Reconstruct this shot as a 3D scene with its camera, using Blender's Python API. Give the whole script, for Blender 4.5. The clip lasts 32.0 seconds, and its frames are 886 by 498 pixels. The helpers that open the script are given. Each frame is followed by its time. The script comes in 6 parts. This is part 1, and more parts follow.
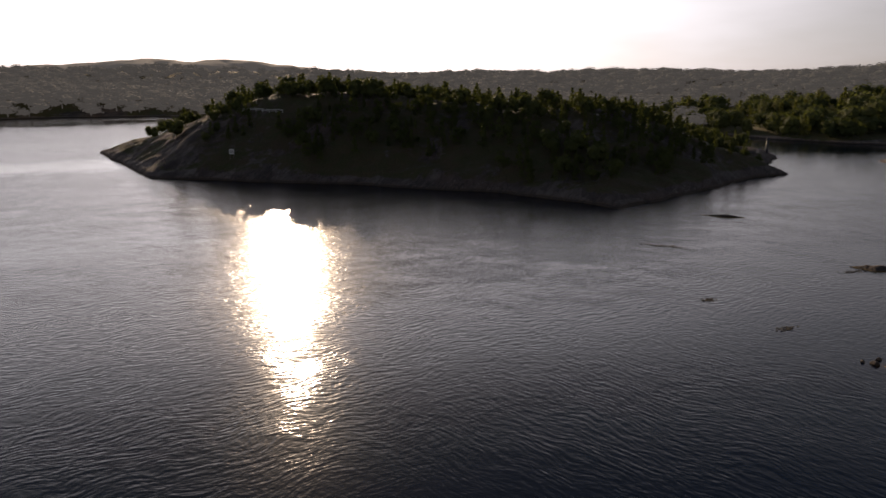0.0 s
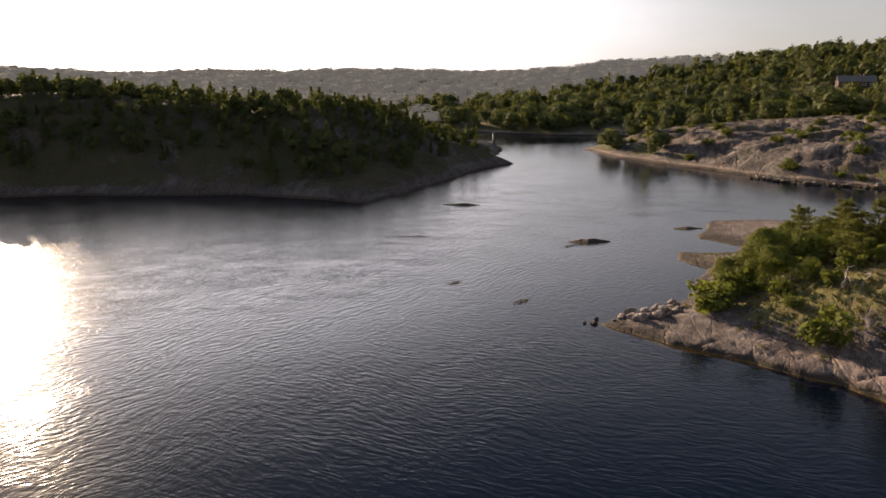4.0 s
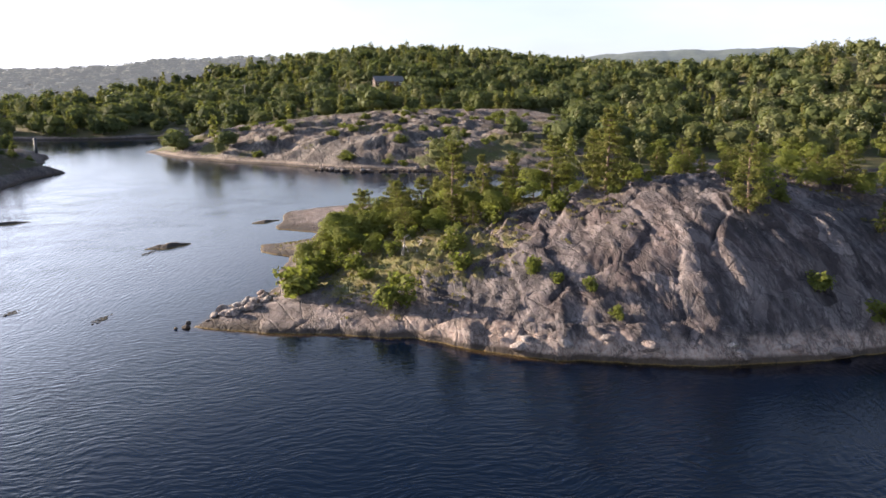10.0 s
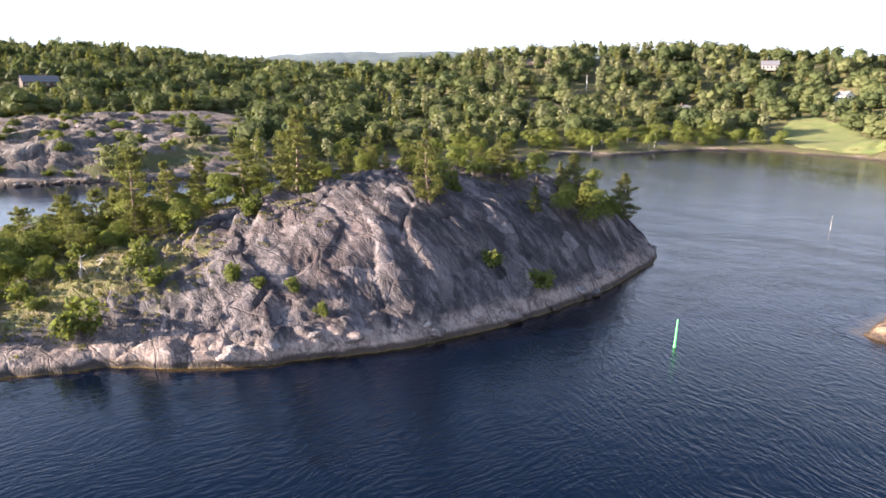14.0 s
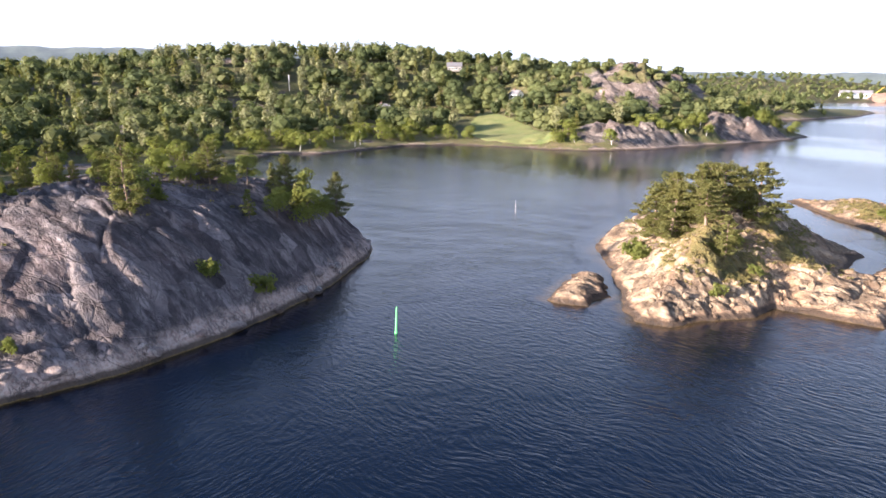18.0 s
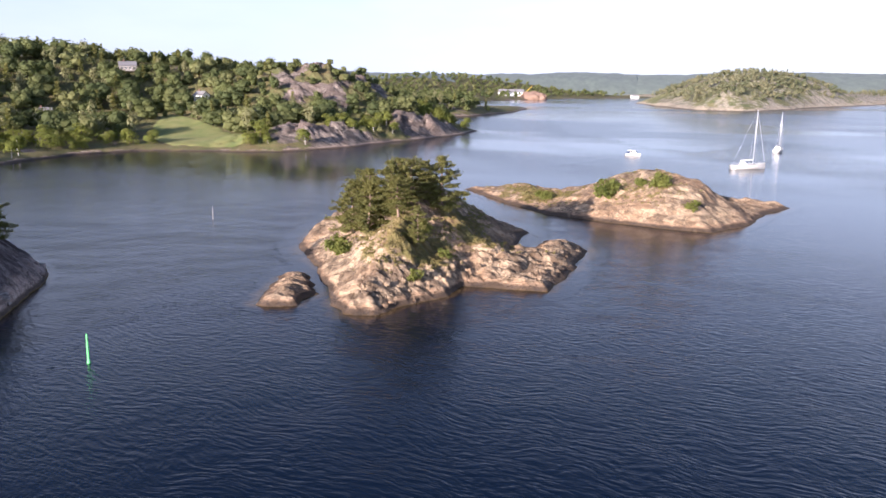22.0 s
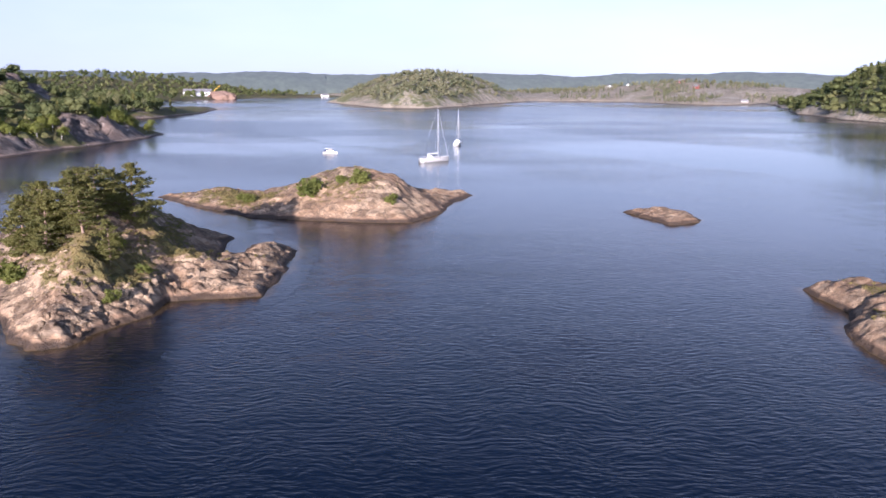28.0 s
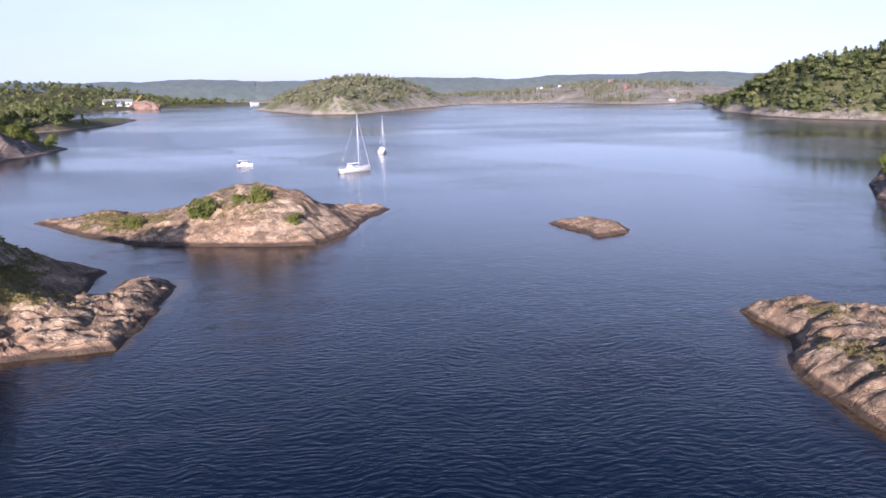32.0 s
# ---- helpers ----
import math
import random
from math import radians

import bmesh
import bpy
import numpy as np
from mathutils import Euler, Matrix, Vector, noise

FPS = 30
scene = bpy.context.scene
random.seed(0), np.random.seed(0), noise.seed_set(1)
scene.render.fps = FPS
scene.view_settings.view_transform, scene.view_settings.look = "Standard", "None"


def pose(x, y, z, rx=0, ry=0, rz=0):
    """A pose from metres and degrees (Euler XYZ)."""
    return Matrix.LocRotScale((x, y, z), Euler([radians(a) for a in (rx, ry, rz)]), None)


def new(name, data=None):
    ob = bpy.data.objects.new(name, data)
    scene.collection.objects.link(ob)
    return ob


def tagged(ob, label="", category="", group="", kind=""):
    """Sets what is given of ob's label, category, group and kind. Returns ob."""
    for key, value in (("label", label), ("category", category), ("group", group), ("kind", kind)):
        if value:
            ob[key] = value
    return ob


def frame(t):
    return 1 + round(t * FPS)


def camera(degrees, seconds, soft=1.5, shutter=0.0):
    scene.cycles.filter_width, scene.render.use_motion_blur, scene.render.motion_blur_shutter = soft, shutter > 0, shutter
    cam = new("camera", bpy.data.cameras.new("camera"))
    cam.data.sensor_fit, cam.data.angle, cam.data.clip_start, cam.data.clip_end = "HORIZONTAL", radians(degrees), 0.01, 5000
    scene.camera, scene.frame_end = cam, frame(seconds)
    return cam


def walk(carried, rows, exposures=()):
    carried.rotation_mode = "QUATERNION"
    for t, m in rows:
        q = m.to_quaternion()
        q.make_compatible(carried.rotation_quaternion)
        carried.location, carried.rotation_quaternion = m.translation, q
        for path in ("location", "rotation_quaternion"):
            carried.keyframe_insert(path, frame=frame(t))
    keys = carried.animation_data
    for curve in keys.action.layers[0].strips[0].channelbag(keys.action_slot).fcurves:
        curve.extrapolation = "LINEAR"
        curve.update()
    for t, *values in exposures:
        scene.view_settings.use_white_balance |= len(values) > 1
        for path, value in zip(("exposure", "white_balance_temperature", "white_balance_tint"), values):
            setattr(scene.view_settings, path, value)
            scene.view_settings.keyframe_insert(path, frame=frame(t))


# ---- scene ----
cam = camera(64.88, 32.0, soft=1.6)
PATH = [
    (0.0, pose(-0.00, -0.00, 25.41, 76.39, -0.08, -2.11)),
    (0.5, pose(0.01, -0.03, 25.37, 76.41, -0.08, -4.48)),
    (1.0, pose(0.02, -0.06, 25.32, 76.42, -0.07, -6.94)),
    (1.5, pose(0.01, -0.09, 25.28, 76.43, -0.07, -9.40)),
    (2.0, pose(0.00, -0.12, 25.23, 76.42, -0.07, -11.88)),
    (2.5, pose(-0.00, -0.10, 25.18, 76.42, -0.07, -14.41)),
    (4.5, pose(0.28, 0.25, 24.95, 76.43, -0.04, -25.72)),
    (5.0, pose(0.27, 0.22, 24.91, 76.46, -0.04, -28.68)),
    (5.5, pose(0.23, 0.17, 24.87, 76.48, -0.04, -31.61)),
    (6.0, pose(0.18, 0.12, 24.83, 76.47, -0.04, -34.58)),
    (6.5, pose(0.14, 0.09, 24.78, 76.47, -0.06, -37.52)),
    (7.0, pose(0.11, 0.05, 24.73, 76.48, -0.06, -40.43)),
    (7.5, pose(0.05, 0.04, 24.66, 76.48, -0.07, -43.33)),
    (8.0, pose(-0.01, 0.01, 24.60, 76.49, -0.06, -46.30)),
    (8.5, pose(-0.09, 0.02, 24.54, 76.49, -0.07, -48.37)),
    (9.0, pose(-0.16, 0.00, 24.50, 76.49, -0.08, -50.84)),
    (9.5, pose(-0.21, -0.04, 24.48, 76.49, -0.09, -53.94)),
    (10.0, pose(-0.24, -0.09, 24.49, 76.50, -0.10, -57.09)),
    (10.5, pose(-0.28, -0.14, 24.51, 76.51, -0.12, -60.27)),
    (11.0, pose(-0.33, -0.18, 24.54, 76.50, -0.14, -63.38)),
    (11.5, pose(-0.41, -0.20, 24.58, 76.51, -0.16, -66.62)),
    (12.0, pose(-0.50, -0.23, 24.63, 76.55, -0.19, -69.83)),
    (12.5, pose(-0.55, -0.27, 24.67, 76.56, -0.23, -72.97)),
    (13.0, pose(-0.62, -0.27, 24.68, 76.57, -0.22, -75.97)),
    (13.5, pose(-0.69, -0.28, 24.68, 76.57, -0.19, -79.08)),
    (14.0, pose(-0.74, -0.32, 24.67, 76.58, -0.17, -82.11)),
    (14.5, pose(-0.84, -0.32, 24.66, 76.57, -0.16, -85.17)),
    (16.5, pose(-1.10, -0.31, 24.78, 76.59, -0.23, -97.00)),
    (17.0, pose(-1.18, -0.29, 24.83, 76.60, -0.23, -99.78)),
    (17.5, pose(-1.30, -0.26, 24.88, 76.61, -0.25, -102.64)),
    (18.0, pose(-1.44, -0.22, 24.94, 76.60, -0.24, -105.59)),
    (18.5, pose(-1.57, -0.18, 25.01, 76.61, -0.23, -108.59)),
    (19.0, pose(-1.73, -0.15, 25.07, 76.62, -0.21, -111.37)),
    (19.5, pose(-1.87, -0.13, 25.13, 76.62, -0.20, -114.35)),
    (20.0, pose(-2.00, -0.09, 25.17, 76.63, -0.21, -117.44)),
    (20.5, pose(-2.12, -0.06, 25.19, 76.63, -0.22, -120.63)),
    (21.0, pose(-2.21, -0.03, 25.20, 76.65, -0.20, -123.68)),
    (21.5, pose(-2.30, 0.04, 25.19, 76.68, -0.16, -126.89)),
    (22.0, pose(-2.39, 0.07, 25.17, 76.68, -0.14, -130.14)),
    (22.5, pose(-2.50, 0.14, 25.14, 76.68, -0.14, -133.52)),
    (23.0, pose(-2.62, 0.28, 25.13, 76.70, -0.16, -136.79)),
    (23.5, pose(-2.70, 0.43, 25.12, 76.70, -0.17, -140.25)),
    (24.0, pose(-2.72, 0.55, 25.11, 76.70, -0.17, -143.76)),
    (24.5, pose(-2.72, 0.63, 25.10, 76.70, -0.18, -147.22)),
    (25.0, pose(-2.69, 0.69, 25.11, 76.72, -0.23, -150.68)),
    (25.5, pose(-2.68, 0.79, 25.11, 76.72, -0.27, -154.33)),
    (26.0, pose(-2.57, 0.89, 25.15, 76.71, -0.26, -156.30)),
    (26.5, pose(-2.46, 0.99, 25.19, 76.70, -0.26, -156.30)),
    (27.0, pose(-2.35, 1.09, 25.22, 76.70, -0.25, -154.90)),
    (27.5, pose(-2.25, 1.18, 25.26, 76.69, -0.25, -154.27)),
    (28.0, pose(-2.10, 0.56, 25.30, 76.68, -0.12, -154.59)),
    (28.5, pose(-1.93, -0.42, 25.34, 76.66, 0.05, -155.43)),
    (29.0, pose(-1.80, -1.71, 25.37, 76.65, 0.25, -156.32)),
    (29.5, pose(-1.76, -3.25, 25.40, 76.70, 0.45, -157.19)),
    (30.0, pose(-1.79, -4.97, 25.43, 76.76, 0.62, -157.94)),
    (30.5, pose(-1.85, -6.81, 25.44, 76.81, 0.75, -158.53)),
    (31.0, pose(-1.91, -8.73, 25.45, 76.87, 0.85, -159.02)),
    (31.5, pose(-1.92, -10.69, 25.45, 76.93, 0.93, -159.43)),
    (32.0, pose(-1.88, -12.65, 25.45, 76.96, 0.99, -159.75)),
]
EXPOSURES = [(0.0, -0.45, 6900, 20), (2.5, 0.08, 7000, 20), (4.5, 0.85, 6900, 18), (6.0, 1.1, 6450, 16), (9.0, 1.4, 5950, 15), (12.0, 2.12, 5700, 17),
             (15.0, 2.25, 5550, 18), (19.0, 2.0, 5450, 20), (22.0, 1.55, 5350, 23), (25.0, 1.32, 5150, 26), (32.0, 1.28, 5050, 27)]
SKY_STRENGTH, SUN_POWER = 0.048, 5.0
VEIL, VEIL_COLOUR, GLOW = (0.55, 0.95), (7.4, 7.6, 8.0, 1.0), 8.5
WAVE_TURN, WAVE_STRENGTH = -26.0, 0.95
walk(cam, PATH, EXPOSURES)

# ---- sky and sun ----
SUN_YAW, SUN_UP = 11.0, 14.3          # degrees: to the left of +y, and above the sea
world = bpy.data.worlds.new("sky")
scene.world = world
world.use_nodes = True
wn, wl = world.node_tree.nodes, world.node_tree.links
sky = wn.new("ShaderNodeTexSky")
sky.sky_type = "NISHITA"
sky.sun_disc = False
sky.sun_elevation, sky.sun_rotation = radians(SUN_UP), radians(-SUN_YAW)
sky.air_density, sky.dust_density, sky.ozone_density = 1.0, 0.6, 1.2
# a thin white veil of high cloud over the blue, denser towards the sea's rim
way = wn.new("ShaderNodeTexCoord")
flat = wn.new("ShaderNodeMapping")
flat.inputs[3].default_value = (1.2, 1.2, 4.5)
cloud = wn.new("ShaderNodeTexNoise")
cloud.inputs["Scale"].default_value, cloud.inputs["Detail"].default_value, cloud.inputs["Roughness"].default_value = 1.6, 5.0, 0.55
ramp = wn.new("ShaderNodeMapRange")
for i, v in ((1, 0.35), (2, 0.75), (3, VEIL[0]), (4, VEIL[1])):
    ramp.inputs[i].default_value = v
veil = wn.new("ShaderNodeMix")
veil.data_type = "RGBA"
# the veil shines round the sun, as thin cloud does
toward = Vector((-math.sin(radians(SUN_YAW)) * math.cos(radians(SUN_UP)), math.cos(radians(SUN_YAW)) * math.cos(radians(SUN_UP)), math.sin(radians(SUN_UP))))
near_sun = wn.new("ShaderNodeVectorMath")
near_sun.operation = "DOT_PRODUCT"
near_sun.inputs[1].default_value = toward
ahead = wn.new("ShaderNodeMath")
ahead.operation = "MAXIMUM"
ahead.inputs[1].default_value = 0.0
fall = wn.new("ShaderNodeMath")
fall.operation = "POWER"
fall.inputs[1].default_value = 5.5
glow = wn.new("ShaderNodeMath")
glow.operation = "MULTIPLY_ADD"
glow.inputs[1].default_value, glow.inputs[2].default_value = GLOW, 1.0
lit = wn.new("ShaderNodeVectorMath")
lit.operation = "SCALE"
lit.inputs[0].default_value = VEIL_COLOUR[:3]
wl.new(way.outputs["Generated"], near_sun.inputs[0])
wl.new(near_sun.outputs["Value"], ahead.inputs[0])
wl.new(ahead.outputs[0], fall.inputs[0])
wl.new(fall.outputs[0], glow.inputs[0])
# away from the sun the veil is a little thicker towards the open sea
seaward = wn.new("ShaderNodeVectorMath")
seaward.operation = "DOT_PRODUCT"
seaward.inputs[1].default_value = (-0.6, -0.8, 0.0)
paler = wn.new("ShaderNodeMapRange")
for i, v in ((1, -0.2), (2, 1.0), (3, 0.0), (4, 0.45)):
    paler.inputs[i].default_value = v
both = wn.new("ShaderNodeMath")
wl.new(way.outputs["Generated"], seaward.inputs[0])
wl.new(seaward.outputs["Value"], paler.inputs[0])
wl.new(paler.outputs[0], both.inputs[0])
wl.new(glow.outputs[0], both.inputs[1])
wl.new(both.outputs[0], lit.inputs["Scale"])
wl.new(lit.outputs[0], veil.inputs[7])
wl.new(way.outputs["Generated"], flat.inputs[0])
wl.new(flat.outputs[0], cloud.inputs["Vector"])
wl.new(cloud.outputs["Fac"], ramp.inputs[0])
height = wn.new("ShaderNodeSeparateXYZ")
thin = wn.new("ShaderNodeMapRange")
for i, v in ((1, 0.25), (2, 0.5), (3, 1.0), (4, 0.02)):
    thin.inputs[i].default_value = v
dense = wn.new("ShaderNodeMath")
dense.operation = "MULTIPLY"
wl.new(way.outputs["Generated"], height.inputs[0])
wl.new(height.outputs[2], thin.inputs[0])
wl.new(ramp.outputs[0], dense.inputs[0])
wl.new(thin.outputs[0], dense.inputs[1])
wl.new(dense.outputs[0], veil.inputs[0])
wl.new(sky.outputs[0], veil.inputs[6])
wl.new(veil.outputs[2], wn["Background"].inputs[0])
wn["Background"].inputs[1].default_value = SKY_STRENGTH
lamp = bpy.data.lights.new("sun", "SUN")
lamp.energy, lamp.angle, lamp.color = SUN_POWER, radians(0.6), (1.0, 0.79, 0.54)
sun = new("sun", lamp)
sun.rotation_euler = Euler((radians(90 - SUN_UP), 0, radians(180 + SUN_YAW)))


# ---- materials ----
def material(name):
    m = bpy.data.materials.new(name)
    m.use_nodes = True
    t = m.node_tree
    return m, t, t.nodes["Principled BSDF"]


def node(t, kind, ins=None, **props):
    n = t.nodes.new(kind)
    for k, v in props.items():
        setattr(n, k, v)
    for k, v in (ins or {}).items():
        if hasattr(v, "is_linked"):
            t.links.new(v, n.inputs[k])
        else:
            n.inputs[k].default_value = v
    return n


def rgb(c):
    return (*c, 1.0)


def math_(t, op, a, b=0.0, clamp=False):
    return node(t, "ShaderNodeMath", {0: a, 1: b}, operation=op, use_clamp=clamp).outputs[0]


def mapped(t, v, a, b, c=0.0, d=1.0):
    return node(t, "ShaderNodeMapRange", {0: v, 1: a, 2: b, 3: c, 4: d}).outputs[0]


def mixc(t, fac, a, b, how="MIX"):
    n = node(t, "ShaderNodeMix", data_type="RGBA", blend_type=how)
    for i, v in ((0, fac), (6, a), (7, b)):
        if hasattr(v, "is_linked"):
            t.links.new(v, n.inputs[i])
        else:
            n.inputs[i].default_value = rgb(v) if i > 0 else v
    return n.outputs[2]


def spot(t, pos, scale, detail=5.0, rough=0.55, stretch=None, turn=None):
    if turn:
        pos = node(t, "ShaderNodeMapping", {0: pos, 2: turn}).outputs[0]
    if stretch:
        pos = node(t, "ShaderNodeMapping", {0: pos, 3: stretch}).outputs[0]
    return node(t, "ShaderNodeTexNoise", {"Vector": pos, "Scale": scale, "Detail": detail, "Roughness": rough}).outputs["Fac"]


def place(t):
    return node(t, "ShaderNodeNewGeometry").outputs["Position"]


def bumped(t, bsdf, height, strength, distance):
    b = node(t, "ShaderNodeBump", {"Strength": strength, "Distance": distance, "Height": height})
    t.links.new(b.outputs[0], bsdf.inputs["Normal"])


def grain(t, p, way, along):
    """The place, squeezed along one way, so that a texture runs out in that way."""
    d = Vector(way).normalized()
    a = d.orthogonal().normalized()
    b = d.cross(a)
    dots = [node(t, "ShaderNodeVectorMath", {0: p, 1: tuple(v)}, operation="DOT_PRODUCT").outputs["Value"] for v in (a, b, d * along)]
    return node(t, "ShaderNodeCombineXYZ", {0: dots[0], 1: dots[1], 2: dots[2]}).outputs[0]


def rock_material(name, grey, pale, dark, plant, soil, size=1.0, band=2.2, warm=(0.42, 0.26, 0.19), blush=0.5, foot=(0.46, 0.36, 0.28), washed_at=None, weed=(0.075, 0.05, 0.022)):
    """Bare gneiss with lichen, cracks, a washed pale foot, a wet weedy line, and turf where the "veg" layer says so."""
    m, t, b = material(name)
    p = place(t)
    big = spot(t, p, 0.09 / size, 4)
    mid = spot(t, p, 0.5 / size, 6, 0.62)
    fine = spot(t, p, 3.2 / size, 7, 0.68)
    streak = node(t, "ShaderNodeTexNoise", {"Vector": grain(t, p, (-0.5, -0.62, -0.6), 0.36), "Scale": 0.7 / size, "Detail": 6.0, "Roughness": 0.62}).outputs["Fac"]
    c = mixc(t, mapped(t, mid, 0.36, 0.64), dark, grey)
    c = mixc(t, mapped(t, streak, 0.47, 0.64, 0.0, 0.75), c, pale)
    c = mixc(t, mapped(t, streak, 0.30, 0.45, 0.7, 0.0), c, dark)
    c = mixc(t, mapped(t, big, 0.42, 0.62, 0.0, blush), c, warm)
    c = mixc(t, mapped(t, fine, 0.3, 0.7, 0.18, 0.0), c, (0.02, 0.02, 0.022))
    lichen = spot(t, p, 1.7 / size, 3, 0.75)
    c = mixc(t, mapped(t, lichen, 0.62, 0.72, 0.0, 0.45), c, (0.36, 0.36, 0.33))
    warp = node(t, "ShaderNodeVectorMath", {0: p, 1: node(t, "ShaderNodeTexNoise", {"Vector": p, "Scale": 0.4 / size, "Detail": 3.0}).outputs["Color"]}, operation="ADD").outputs[0]
    cell = node(t, "ShaderNodeTexVoronoi", {"Vector": node(t, "ShaderNodeMapping", {0: node(t, "ShaderNodeMapping", {0: warp, 2: (0.6, 0.3, 0.7)}).outputs[0], 3: (1.0, 0.3, 0.55)}).outputs[0], "Scale": 0.42 / size}, feature="DISTANCE_TO_EDGE").outputs["Distance"]
    crack = mapped(t, cell, 0.0, 0.035, 1.0, 0.0)
    slab = node(t, "ShaderNodeTexVoronoi", {"Vector": node(t, "ShaderNodeMapping", {0: node(t, "ShaderNodeMapping", {0: warp, 2: (0.3, 0.5, 0.9)}).outputs[0], 3: (1.0, 0.45, 0.6)}).outputs[0], "Scale": 0.5 / size})
    tone = node(t, "ShaderNodeSeparateXYZ", {0: slab.outputs["Color"]}).outputs[0]
    c = mixc(t, mapped(t, tone, 0.0, 0.45, 0.5, 0.0), c, dark)
    c = mixc(t, mapped(t, tone, 0.62, 1.0, 0.0, 0.5), c, pale)
    c = mixc(t, math_(t, "MULTIPLY", crack, math_(t, "MULTIPLY", mapped(t, big, 0.4, 0.6), 0.3)), c, (0.03, 0.027, 0.025))
    z = node(t, "ShaderNodeSeparateXYZ", {0: p}).outputs[2]
    zz = math_(t, "ADD", z, math_(t, "MULTIPLY", math_(t, "SUBTRACT", mid, 0.5), band * 1.3))
    washed = mapped(t, zz, band * 0.6, band * 1.1, 0.85, 0.0)
    if washed_at:
        near = node(t, "ShaderNodeVectorMath", {0: p, 1: (*washed_at[:2], 0.0)}, operation="DISTANCE").outputs["Value"]
        washed = math_(t, "MULTIPLY", washed, mapped(t, near, washed_at[2] * 0.6, washed_at[2] * 1.1, 1.0, 0.3))
    c = mixc(t, washed, c, mixc(t, mapped(t, fine, 0.3, 0.55), warm, foot))
    c = mixc(t, mapped(t, math_(t, "ADD", z, math_(t, "MULTIPLY", math_(t, "SUBTRACT", mid, 0.5), 0.8)), 0.4, 0.72, 0.88, 0.0), c, (0.05, 0.035, 0.024))
    c = mixc(t, mapped(t, z, 0.04, 0.15, 0.9, 0.0), c, weed)
    dip = grain(t, p, (-0.5, -0.62, -0.6), 0.26)
    crest = grain(t, p, (0.75, 0.15, 0.64), 0.2)
    vein = None
    for src, sc, wide in ((dip, 0.45, 0.028), (dip, 1.3, 0.035), (crest, 0.5, 0.022)):
        n = node(t, "ShaderNodeTexNoise", {"Vector": src, "Scale": sc / size, "Detail": 5.0, "Roughness": 0.6}).outputs["Fac"]
        line = mapped(t, math_(t, "ABSOLUTE", math_(t, "SUBTRACT", n, 0.5)), 0.0, wide, 1.0, 0.0)
        vein = line if vein is None else math_(t, "MAXIMUM", vein, line)
    vein = math_(t, "MULTIPLY", vein, mapped(t, mid, 0.38, 0.56))
    c = mixc(t, math_(t, "MULTIPLY", vein, 0.75), c, (0.035, 0.03, 0.03))
    veg = node(t, "ShaderNodeAttribute", attribute_name="veg").outputs["Fac"]
    cut = math_(t, "ADD", veg, math_(t, "MULTIPLY", math_(t, "SUBTRACT", spot(t, p, 0.8 / size, 6, 0.7), 0.5), 1.1))
    turf = mixc(t, mapped(t, spot(t, p, 0.35 / size, 5, 0.65), 0.35, 0.65), plant, soil)
    turf = mixc(t, mapped(t, spot(t, p, 5.0 / size, 4, 0.7), 0.3, 0.7, 0.45, 0.0), turf, (0.015, 0.018, 0.008))
    c = mixc(t, mapped(t, cut, 0.46, 0.6), c, turf)
    t.links.new(c, b.inputs["Base Color"])
    b.inputs["Roughness"].default_value = 0.82
    b.inputs["Specular IOR Level"].default_value = 0.3
    h = math_(t, "ADD", math_(t, "MULTIPLY", mid, 0.7), math_(t, "MULTIPLY", fine, 0.22))
    h = math_(t, "SUBTRACT", h, math_(t, "MULTIPLY", crack, 0.25))
    h = math_(t, "ADD", h, math_(t, "MULTIPLY", streak, 0.6))
    h = math_(t, "SUBTRACT", h, math_(t, "MULTIPLY", vein, 0.3))
    bumped(t, b, h, 0.6, 0.9 * size)
    return m


def leaf_material(name, a, b_, c_, gleam=0.35, noise_size=0.22, species=None):
    m, t, b = material(name)
    p = place(t)
    rnd = node(t, "ShaderNodeNewGeometry").outputs["Random Per Island"]
    c = mixc(t, mapped(t, spot(t, p, noise_size, 3), 0.36, 0.64), a, b_)
    c = mixc(t, math_(t, "MULTIPLY", rnd, 0.5), c, c_)
    oi = node(t, "ShaderNodeObjectInfo").outputs["Random"]
    c = mixc(t, mapped(t, oi, 0.0, 1.0, 0.0, 0.35), c, b_)
    if species:
        own = node(t, "ShaderNodeAttribute", attribute_name="tint").outputs["Fac"]
        c = mixc(t, mapped(t, own, 0.0, 0.4, 0.75, 0.0), c, species[0])
        c = mixc(t, mapped(t, own, 0.62, 1.0, 0.0, 0.8), c, species[1])
    t.links.new(c, b.inputs["Base Color"])
    b.inputs["Roughness"].default_value = 0.75
    b.inputs["Specular IOR Level"].default_value = 0.1
    tr = node(t, "ShaderNodeBsdfTranslucent", {"Color": mixc(t, 0.5, c, (0.25, 0.3, 0.03))})
    mx = node(t, "ShaderNodeMixShader", {0: gleam, 1: b.outputs[0], 2: tr.outputs[0]})
    t.links.new(mx.outputs[0], t.nodes["Material Output"].inputs["Surface"])
    return m


